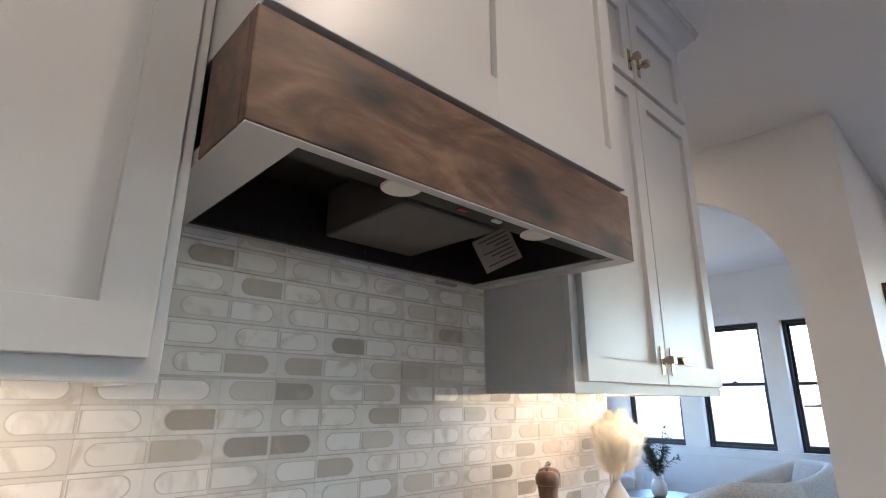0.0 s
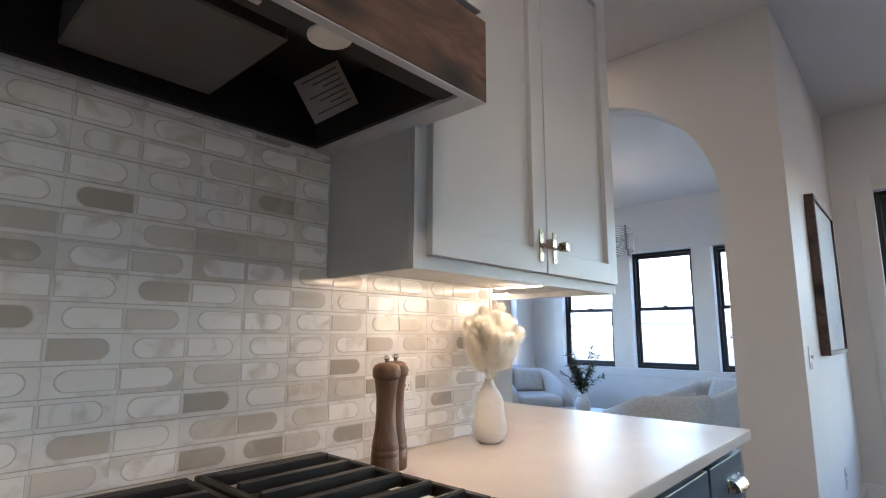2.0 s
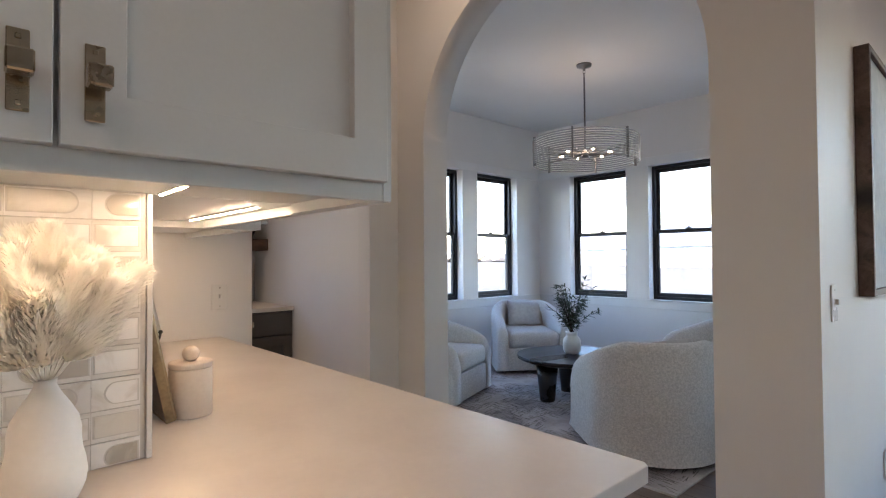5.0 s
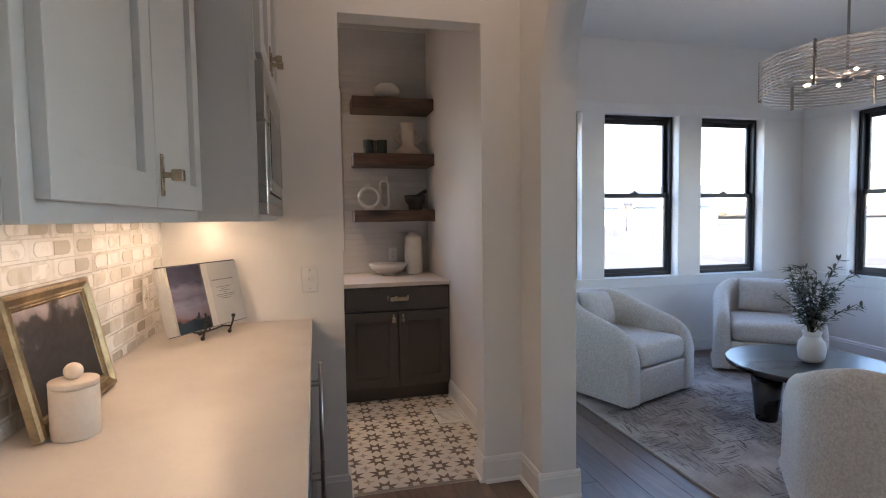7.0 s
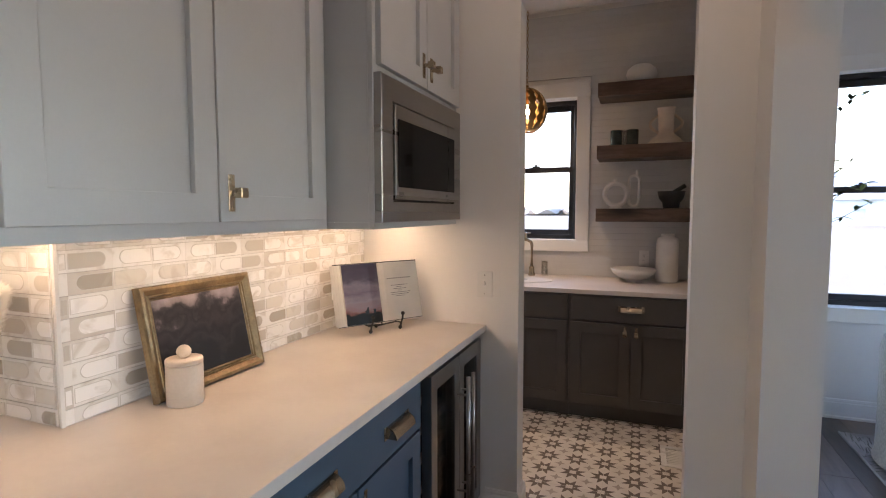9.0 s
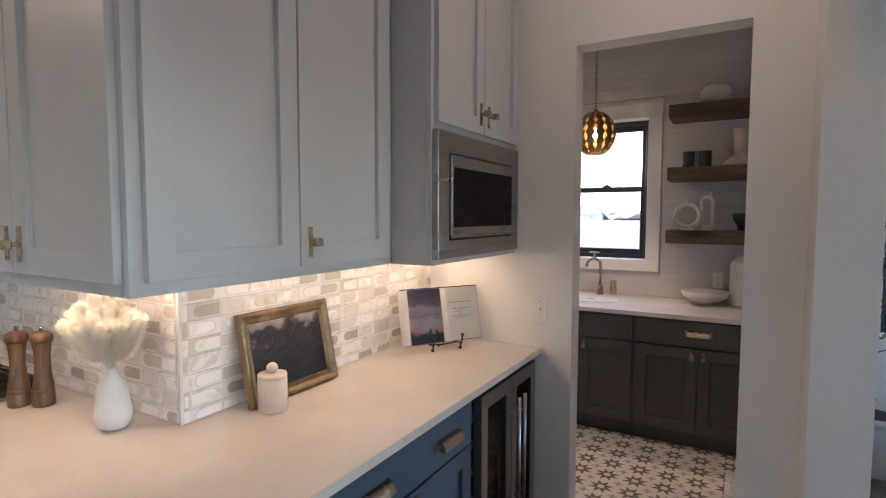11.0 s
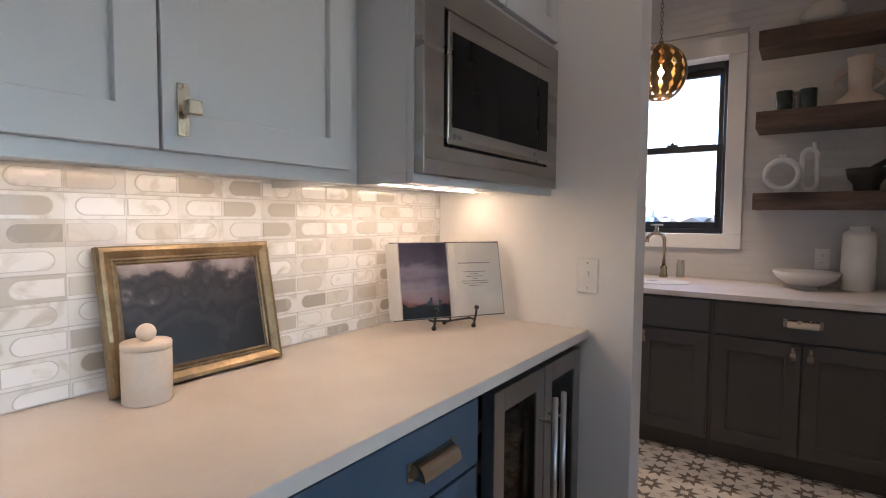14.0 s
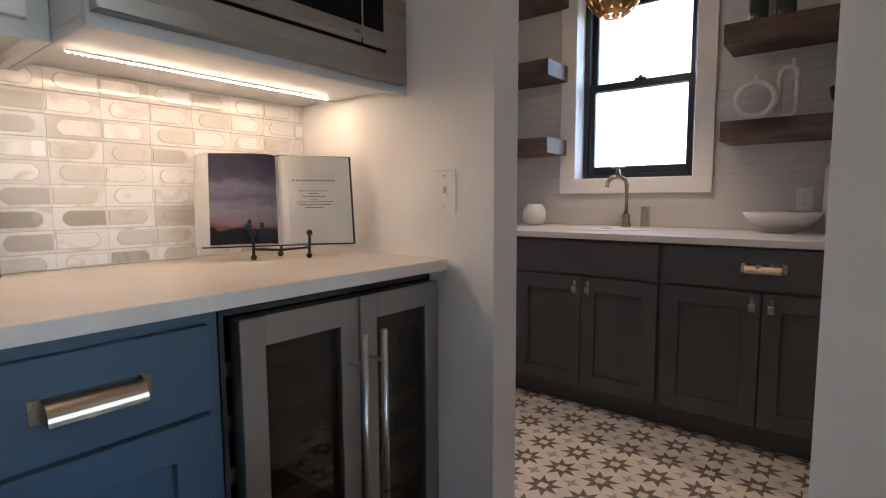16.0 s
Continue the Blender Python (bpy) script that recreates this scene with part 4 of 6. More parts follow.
for x, y in ((1.118, 3.34), (1.232, 3.34)):
    turned("tumbler", "smoky grey-green glass tumbler on the middle shelf", "tumbler", [(0, 0), (0.038, 0), (0.041, 0.004), (0.043, 0.115), (0.040, 0.115), (0.037, 0.012), (0, 0.012)], (x, y, S2), SMOKEGLASS, 32, "smoky tumblers")
turned("tumbler", "clear glass tumbler on the middle shelf", "tumbler", [(0, 0), (0.022, 0), (0.024, 0.004), (0.026, 0.125), (0.024, 0.125), (0.021, 0.008), (0, 0.008)], (1.175, 3.41, S2), clear("clear_tumbler", (0.92, 0.94, 0.94), 0.18))
jug = thing("vase", "cream two-handled vase with a flared foot", "vase", (1.462, 3.40, S2))
part("body", lathe([(0, 0), (0.115, 0), (0.122, 0.012), (0.10, 0.045), (0.06, 0.075), (0.05, 0.10), (0.055, 0.20), (0.06, 0.262), (0.064, 0.27), (0.054, 0.27), (0.05, 0.20), (0, 0.19)], (1.462, 3.40, S2), 40), CREAMSTONE, jug, "", True)
for s in (-1, 1):
    arc = [(1.462 + s * (0.048 + 0.062 * math.sin(math.pi * i / 14)), 3.40, S2 + 0.09 + 0.13 * i / 14) for i in range(15)]
    part("handle", tube(arc, 0.011, 10), CREAMSTONE, jug, "", True)
ring = thing("ring_vase", "cream ceramic ring vase on the low shelf", "vase", (1.122, 3.36, S1))
part("ring", tube([(1.122 + 0.083 * math.cos(a), 3.36, S1 + 0.108 + 0.083 * math.sin(a)) for a in [math.tau * i / 40 for i in range(40)]], 0.0165, 12, closed=True), WHITECERAMIC, ring, "", True)
part("foot", lathe([(0, 0), (0.045, 0), (0.045, 0.01), (0.03, 0.014), (0, 0.014)], (1.122, 3.36, S1), 24), WHITECERAMIC, ring)
part("neck", lathe([(0.013, 0.2), (0.016, 0.222), (0.011, 0.222), (0.0, 0.21)], (1.122, 3.36, S1), 16), WHITECERAMIC, ring)
loop = thing("loop_vase", "tall narrow cream loop vase on the low shelf", "vase", (1.252, 3.38, S1))
pts = [(0.036 * math.cos(a), 0.05 + 0.036 * math.sin(a)) for a in [math.pi + math.pi * i / 12 for i in range(13)]] + [(0.036, 0.05 + 0.155 * i / 8) for i in range(1, 8)] + [(0.036 * math.cos(a), 0.205 + 0.036 * math.sin(a)) for a in [math.pi * i / 12 for i in range(13)]] + [(-0.036, 0.205 - 0.155 * i / 8) for i in range(1, 8)]
part("loop", tube([(1.252 + x_, 3.38, S1 + 0.006 + z_) for x_, z_ in pts], 0.012, 12, closed=True), WHITECERAMIC, loop, "", True)
part("foot", lathe([(0, 0), (0.038, 0), (0.038, 0.009), (0, 0.013)], (1.252, 3.38, S1), 20), WHITECERAMIC, loop)
part("neck", lathe([(0.009, 0.25), (0.009, 0.285), (0.005, 0.285), (0.0, 0.28)], (1.252 + 0.02, 3.38, S1), 12), WHITECERAMIC, loop)
mortar = thing("mortar", "black stone mortar with its pestle", "mortar", (1.51, 3.36, S1))
part("bowl", lathe([(0, 0), (0.055, 0), (0.058, 0.02), (0.06, 0.04), (0.085, 0.075), (0.095, 0.125), (0.082, 0.125), (0.07, 0.08), (0, 0.05)], (1.51, 3.36, S1), 28), BLACKMETAL, mortar, "", True)
part("pestle", tube([(1.49, 3.35, S1 + 0.07), (1.53, 3.34, S1 + 0.12), (1.60, 3.32, S1 + 0.165)], 0.016, 12), BLACKMETAL, mortar, "", True)

# sink, faucet, soap glass
sink = thing("sink", "small oval undermount sink in the pantry counter", "sink", (0.47, 3.13, PC))
part("basin", lathe([(0.0, 0.0042), (0.15, 0.0042), (0.165, 0.0046), (0.172, 0.006), (0.176, 0.0006)], (0, 0, 0), 48, None, Matrix.Translation((0.47, 3.13, PC)) @ Matrix.Diagonal((1.25, 0.9, 1, 1))), WHITECERAMIC, sink, "", True)
part("drain", lathe([(0, 0.0045), (0.03, 0.0045), (0.032, 0.007), (0, 0.0085)], (0.47, 3.13, PC), 20), STEEL, sink)
fx, fy = 0.472, 3.43
tap = thing("faucet", "brushed bronze gooseneck faucet beside the sink", "faucet", (fx, fy, PC))
part("base", lathe([(0, 0), (0.028, 0), (0.028, 0.012), (0.022, 0.03), (0.022, 0.07), (0.016, 0.08), (0, 0.08)], (fx, fy, PC), 20), NICKEL, tap, "", True)
part("spout", tube([(fx, fy, PC + 0.08), (fx, fy, PC + 0.25), (fx - 0.008, fy - 0.006, PC + 0.278), (fx - 0.04, fy - 0.025, PC + 0.298), (fx - 0.075, fy - 0.045, PC + 0.292), (fx - 0.095, fy - 0.057, PC + 0.265), (fx - 0.098, fy - 0.06, PC + 0.235)], 0.0125, 12), NICKEL, tap, "", True)
part("valve", lathe([(0.013, 0), (0.016, 0.012), (0.010, 0.04), (0.012, 0.055), (0, 0.058)], (fx - 0.045, fy - 0.028, PC + 0.30), 14), NICKEL, tap)
part("handle", tube([(fx - 0.085, fy - 0.03, PC + 0.352), (fx - 0.005, fy - 0.026, PC + 0.352)], 0.006, 8), NICKEL, tap)
turned("soap_glass", "clear fluted glass behind the faucet", "glass", [(0, 0), (0.026, 0), (0.028, 0.005), (0.026, 0.12), (0.023, 0.12), (0.023, 0.01), (0, 0.01)], (0.57, 3.47, PC), clear("soap_glass", (0.9, 0.9, 0.88), 0.2))

# pierced bronze pendant
px, py, pz, pr = 0.487, 3.10, 2.185, 0.153
pend = thing("pendant_lamp", "pierced bronze globe pendant on a chain", "pendant lamp", (px, py, pz))
globe = bmesh.new()
NB, NM = 13, 26
rings_ = []
for i in range(NB + 1):
    a = math.pi * (0.07 + 0.80 * i / NB)
    r, z = pr * math.sin(a), pr * 1.12 * math.cos(a)
    rings_.append([globe.verts.new((px + r * math.cos(math.tau * (k + 0.5 * (i % 2)) / NM), py + r * math.sin(math.tau * (k + 0.5 * (i % 2)) / NM), pz + z)) for k in range(NM)])
for i in range(NB):
    o = i % 2
    for k in range(NM):
        j = (k + 1) % NM
        lo, hi = rings_[i], rings_[i + 1]
        if o == 0:
            tris = ((lo[k], hi[k], lo[j]), (hi[k], hi[j], lo[j]))
        else:
            tris = ((lo[k], hi[k], hi[j]), (lo[k], hi[j], lo[j]))
        for q, tri_ in enumerate(tris):
            globe.faces.new(tri_)
holes = [f for f in globe.faces]
cut = bmesh.ops.inset_individual(globe, faces=[f for i, f in enumerate(holes) if i % 4 == 0 and 2 * NM < i < 2 * NM * (NB - 1)], thickness=0.0074)
bmesh.ops.delete(globe, geom=[f for i, f in enumerate(holes) if i % 4 == 0 and 2 * NM < i < 2 * NM * (NB - 1)], context="FACES")
bmesh.ops.solidify(globe, geom=globe.faces[:], thickness=0.002)
part("globe", globe, BRONZE, pend, "hammered bronze shade with cut-outs")
part("cap", lathe([(0.0, 0.188), (0.012, 0.188), (0.014, 0.173), (0.03, 0.167), (0.036, 0.16), (0.0, 0.16)], (px, py, pz), 20), BRONZE, pend)
part("bulb", lathe([(0.0, -0.055), (0.02, -0.048), (0.03, -0.02), (0.026, 0.01), (0.014, 0.04), (0.0, 0.045)], (px, py, pz), 16), BULB, pend, "", True)
part("socket", lathe([(0.015, 0.045), (0.015, 0.15), (0.0, 0.16)], (px, py, pz), 12), BRONZE, pend)
z = pz + 0.195
i = 0
while z < CEILING - 0.06:
    q = pose(px, py, z, 90, 0, 90 * (i % 2))
    link = [q @ Vector((0.0085 * math.cos(a), 0.0155 * math.sin(a), 0)) for a in [math.tau * k / 12 for k in range(12)]]
    part("chain_link", tube(link, 0.0022, 6, closed=True), BRONZE, pend)
    z += 0.0255
    i += 1
part("canopy", lathe([(0.0, -0.05), (0.01, -0.05), (0.012, -0.03), (0.055, -0.012), (0.06, 0.0), (0, 0)], (px, py, CEILING), 24), BRONZE, pend, "", True)
lamp("pantry_bulb", "POINT", 0.18, (1, 0.74, 0.47), pose(px, py, pz - 0.19), 0.03)
# extra spot below the globe, added to brighten the floor underneath
down = lamp("pendant_floor_fill", "SPOT", 2.0, (1, 0.76, 0.5), pose(px, py, pz - 0.19), 0.03)
down.data.spot_size, down.data.spot_blend = 1.7, 0.7

# floor register
reg = thing("floor_register", "white metal floor register in the pantry", "vent", (1.545, 2.41, 0))
rb = bmesh.new()
for a in ((1.445, 1.645, 2.27, 2.305), (1.445, 1.645, 2.51, 2.545), (1.445, 1.475, 2.305, 2.51), (1.615, 1.645, 2.305, 2.51)):
    box(*a, 0.0005, 0.006, 0.001, 1, rb)
part("frame", rb, WHITEPLASTIC, reg)
part("duct", box(1.476, 1.614, 2.306, 2.509, 0.0005, 0.0012), BLACKMETAL, reg)
for i in range(9):
    part("slat", box(1.476, 1.614, 2.311 + i * 0.0215, 2.326 + i * 0.0215, 0.0014, 0.0045), WHITEPLASTIC, reg)


def wall_plate(name, label, place, u, z, kind):
    t_ = thing(name, label, "outlet" if kind == "outlet" else "switch", place(u, 0, z))
    p_ = part("plate", pbox(place, u - 0.0365, u + 0.0365, 0.0005, 0.006, z - 0.06, z + 0.06, 0.002, None, 2), WHITEPLASTIC, t_)
    if kind == "outlet":
        for dz in (0.021, -0.021):
            f_ = p_
            part("socket_face", pbox(place, u - 0.0165, u + 0.0165, 0.006, 0.0085, z + dz - 0.0145, z + dz + 0.0145, 0.003), WHITEPLASTIC, p_)
            for du, h in ((-0.006, 0.0045), (0.006, 0.0035)):
                part("slot", pbox(place, u + du - 0.001, u + du + 0.001, 0.0086, 0.0089, z + dz + 0.003 - h, z + dz + 0.003 + h), BLACKMETAL, f_)
            part("slot", pbox(place, u - 0.002, u + 0.002, 0.0086, 0.0089, z + dz - 0.01, z + dz - 0.006), BLACKMETAL, f_)
    else:
        part("toggle", pbox(place, u - 0.005, u + 0.005, 0.006, 0.018, z - 0.004, z + 0.014, 0.002), WHITEPLASTIC, p_)
        part("bezel", pbox(place, u - 0.007, u + 0.007, 0.006, 0.0072, z - 0.014, z + 0.014), TRIM, p_)
        for dz in (-0.043, 0.043):
            part("screw", pbox(place, u - 0.0025, u + 0.0025, 0.006, 0.0068, z + dz - 0.0025, z + dz + 0.0025), STEEL, p_)
    return t_


wall_plate("wall_outlet", "white double outlet on the pantry back wall", lambda u, n, z: (u, PY1 - n, z), 1.335, 1.07, "outlet")
wall_plate("wall_outlet", "white double outlet set in the stone tile", lambda u, n, z: (u, -0.0095 - n, z), -0.408, 1.110, "outlet")
wall_plate("wall_outlet", "white double outlet on the side wall tile", lambda u, n, z: (0.0095 + n, u, z), 1.20, 1.10, "outlet")
wall_plate("light_switch", "white toggle switch on the wall by the pantry", lambda u, n, z: (u, SW - n, z), 0.638, 1.102, "switch")
wall_plate("light_switch", "white toggle switch near the wall corner", lambda u, n, z: (u, END_Y - n, z), 1.86, 1.12, "switch")
wall_plate("wall_outlet", "white double outlet low on the art wall", lambda u, n, z: (u, END_Y - n, z), 2.75, 0.36, "outlet")

# ---------------------------------------------------------------- hall: framed art
art = thing("framed_art", "pale abstract print in a deep dark wooden frame", "picture", (2.8, END_Y, 1.6))
ARTP = lambda u, n, z: (u, END_Y - n, z)
for a in ((2.27, 2.295, 1.12, 2.08), (3.175, 3.20, 1.12, 2.08), (2.295, 3.175, 1.12, 1.145), (2.295, 3.175, 2.055, 2.08)):
    part("frame", pbox(ARTP, a[0], a[1], 0.0005, 0.05, a[2], a[3], 0.002), SHELFWOOD, art)
part("canvas", pbox(ARTP, 2.2955, 3.1745, 0.0005, 0.036, 1.1455, 2.0545), surface("pale_canvas", (0.62, 0.63, 0.62), (0.42, 0.45, 0.46), scale=1.6, fine=30, rough=0.8, bump=0.2), art)

# ---------------------------------------------------------------- breakfast room
RUG = surface("grey_rug", (0.50, 0.465, 0.445), (0.26, 0.24, 0.23), scale=3.5, fine=55, rough=0.95, bump=0.8, spec=0.1, contrast=(0.3, 0.72))
rug = solid("rug", box(2.54, 5.2, 0.15, 3.15, 0.0008, 0.012, 0.004, 2), RUG, "grey-beige rug with a broken herringbone of dark strokes", "rug", kind="object")
strokes = bmesh.new()
rg = random.Random(11)
for i in range(7000):
    bx, by = 2.56 + rg.random() * 2.62, 0.18 + rg.random() * 2.94
    cell = (int((bx - 2.5) / 0.27) + int((by - 0.15) / 0.27)) % 2
    if noise.noise(Vector((bx * 2.2, by * 2.2, 0.3))) < -0.12:
        continue
    ang = radians((8 if cell else 82) + rg.gauss(0, 4))
    ln, wd = rg.uniform(0.012, 0.055), rg.uniform(0.0012, 0.0026)
    c, s = math.cos(ang), math.sin(ang)
    vs = [strokes.verts.new((bx + c * u - s * v, by + s * u + c * v, 0.0126)) for u, v in ((-ln, -wd), (ln, -wd), (ln, wd), (-ln, wd))]
    strokes.faces.new(vs)
tagged(part("yarn_pattern", strokes, surface("dark_yarn", (0.10, 0.09, 0.088), (0.16, 0.145, 0.14), scale=20, fine=200, rough=0.95, bump=0.4, spec=0.1), rug), kind="stuff")
part("binding", box(2.532, 2.5395, 0.15, 3.15, 0.0008, 0.014), LINEN, rug)


def barrel_chair(pillow=True):
    ch = thing("armchair", "cream boucle barrel armchair on the rug", "armchair", (0, 0, 0), "barrel armchairs round the table")
    W, D, T, YC = 0.41, 0.41, 0.125, 0.03
    path = []
    for i in range(15):
        path.append((-W, -D + (YC + D) * i / 15, (-1, 0)))
    for i in range(31):
        a = math.pi - math.pi * i / 30
        path.append((W * math.cos(a), YC + W * 1.0 * math.sin(a), (math.cos(a), math.sin(a))))
    for i in range(15):
        path.append((W, YC - (YC + D) * (i + 1) / 15, (1, 0)))

    def height(y):
        h = 0.56 + 0.19 * min(1, max(0, (y + 0.30) / 0.62)) ** 1.1
        if y < -0.23:
            q = min(1, (-0.23 - y) / 0.18)
            h -= 0.17 * (1 - math.sqrt(max(0, 1 - q * q)))
        return h

    bm = bmesh.new()
    rws = []
    for x_, y_, (nx, ny) in path:
        h = height(y_)
        prof = [(0.012, 0.035), (0.0, 0.07), (-0.004, 0.3), (0.0, h - 0.08), (-0.012, h - 0.03), (-0.035, h - 0.006), (-0.062, h), (-0.09, h - 0.006), (-T + 0.012, h - 0.03), (-T, h - 0.08), (-T, 0.16), (-T, 0.035)]
        rws.append([bm.verts.new((x_ + nx * d_ - nx * 0, y_ + ny * d_, z_)) for d_, z_ in prof])
    for lo, hi in zip(rws, rws[1:]):
        for i in range(len(lo) - 1):
            bm.faces.new((lo[i], hi[i], hi[i + 1], lo[i + 1]))
    bm.faces.new(rws[0])
    bm.faces.new(list(reversed(rws[-1])))
    bmesh.ops.recalc_face_normals(bm, faces=bm.faces)
    part("shell", bm, BOUCLE, ch, "", True)
    part("seat_base", box(-W + T - 0.005, W - T + 0.005, -D + 0.004, 0.30, 0.035, 0.275, 0.012, 3), BOUCLE, ch, "", True)
    cb = box(-W + T + 0.004, W - T - 0.004, -D - 0.012, 0.29, 0.277, 0.455, 0.06, 5)
    part("seat_cushion", cb, BOUCLE, ch, "", True)
    part("swivel_base", lathe([(0, 0.0), (0.27, 0.0), (0.27, 0.034), (0, 0.034)], (0, 0, 0), 32), BLACKMETAL, ch)
    if pillow:
        pb = bmesh.new()
        n = 14
        front, back = [], []
        for side, rows__ in ((1, front), (-1, back)):
            for i in range(n + 1):
                rw = []
                for j in range(n + 1):
                    u_, v_ = 2 * i / n - 1, 2 * j / n - 1
                    puff = 0.055 * ((1 - u_ ** 4) * (1 - v_ ** 4)) ** 0.6
                    pinch = 1 - 0.05 * (1 - abs(v_)) if abs(u_) > 0.99 else 1
                    rw.append(pb.verts.new((0.225 * u_ * pinch, -side * (puff + 0.004), 0.15 * v_)))
                rows__.append(rw)
            for i in range(n):
                for j in range(n):
                    q = (rows__[i][j], rows__[i + 1][j], rows__[i + 1][j + 1], rows__[i][j + 1])
                    pb.faces.new(q if side > 0 else tuple(reversed(q)))
        edge = [(i, 0) for i in range(n)] + [(n, j) for j in range(n)] + [(i, n) for i in range(n, 0, -1)] + [(0, j) for j in range(n, 0, -1)]
        for a, b in zip(edge, edge[1:] + edge[:1]):
            pb.faces.new((front[a[0]][a[1]], back[a[0]][a[1]], back[b[0]][b[1]], front[b[0]][b[1]]))
        bmesh.ops.transform(pb, matrix=pose(0.03, 0.215, 0.60, -20, 4, 8), verts=pb.verts)
        bmesh.ops.recalc_face_normals(pb, faces=pb.faces)
        part("pillow", pb, LINEN, ch, "plain grey linen lumbar pillow", True)
    return ch


CHAIRS = [(2.985, 2.605, 21), (4.60, 2.80, -39), (3.12, 0.59, 140), (4.74, 0.69, -133)]
first = barrel_chair()
for i, (cx, cy, turn) in enumerate(CHAIRS[1:]):
    copy_thing(first, pose(cx, cy, 0.012, 0, 0, turn))
first.matrix_basis = pose(CHAIRS[0][0], CHAIRS[0][1], 0.012, 0, 0, CHAIRS[0][2])

tx, ty, tz = 3.79, 1.65, 0.405
table = thing("coffee_table", "round black wooden coffee table on thick tapered legs", "table", (tx, ty, 0.012))
part("tabletop", lathe([(0, tz - 0.045), (0.44, tz - 0.045), (0.475, tz - 0.03), (0.48, tz - 0.01), (0.475, tz), (0, tz)], (tx, ty, 0), 64), DARKTABLE, table, "", False)
for a in (40, 160, 280):
    lx, ly = tx + 0.25 * math.cos(radians(a)), ty + 0.25 * math.sin(radians(a))
    part("leg", lathe([(0, 0.0125), (0.062, 0.0125), (0.066, 0.02), (0.10, tz - 0.046), (0, tz - 0.046)], (lx, ly, 0), 24), DARKTABLE, table, "", True)


def leaf(bm, at, direction, length, width, curl=0.2, mi=0):
    d = Vector(direction).normalized()
    side = d.cross(Vector((0.13, 0.21, 0.97))).normalized()
    up = side.cross(d)
    pts_ = []
    for f_, w_ in ((0, 0.08), (0.3, 0.8), (0.6, 0.9), (1.0, 0.03)):
        c = Vector(at) + d * length * f_ - up * curl * length * f_ * f_
        pts_.append((bm.verts.new(c - side * width * w_ / 2 + up * width * 0.12), bm.verts.new(c + side * width * w_ / 2 + up * width * 0.12), bm.verts.new(c)))
    for a, b in zip(pts_, pts_[1:]):
        f1 = bm.faces.new((a[0], a[2], b[2], b[0]))
        f2 = bm.faces.new((a[2], a[1], b[1], b[2]))
        f1.material_index = f2.material_index = mi


vx, vy = 3.83, 1.66
vase = thing("vase_with_branches", "white ceramic vase of olive branches on the coffee table", "vase", (vx, vy, tz))
part("vase", lathe([(0, 0), (0.055, 0), (0.075, 0.025), (0.082, 0.08), (0.075, 0.13), (0.052, 0.16), (0.05, 0.175), (0.058, 0.20), (0.05, 0.20), (0.042, 0.175), (0, 0.15)], (vx, vy, tz), 40), WHITECERAMIC, vase, "", True)
rl = random.Random(7)
stems, leaves = bmesh.new(), bmesh.new()
for i in range(24):
    ang, lean = rl.uniform(0, math.tau), rl.uniform(0.25, 1.15)
    ln = rl.uniform(0.28, 0.52)
    p = Vector((vx, vy, tz + 0.17))
    pts_ = [p.copy()]
    for k_ in range(9):
        t_ = (k_ + 1) / 9
        el = math.pi / 2 - lean * (0.35 + 0.8 * t_)
        p = p + Vector((math.cos(ang) * math.cos(el), math.sin(ang) * math.cos(el), math.sin(el))) * ln / 9
        ang += rl.gauss(0, 0.1)
        pts_.append(p.copy())
        if k_ > 0:
            for s in range(4):
                out = Vector((math.cos(ang + rl.uniform(-1.6, 1.6)), math.sin(ang + rl.uniform(-1.6, 1.6)), rl.uniform(-0.2, 0.9)))
                leaf(leaves, p, out, rl.uniform(0.045, 0.075), rl.uniform(0.014, 0.021), rl.uniform(0, 0.4))
    tube(pts_, 0.0028, 5, stems, 0.4)
part("stems", stems, BARK, vase)
tagged(part("leaves", leaves, LEAF, vase), kind="stuff")

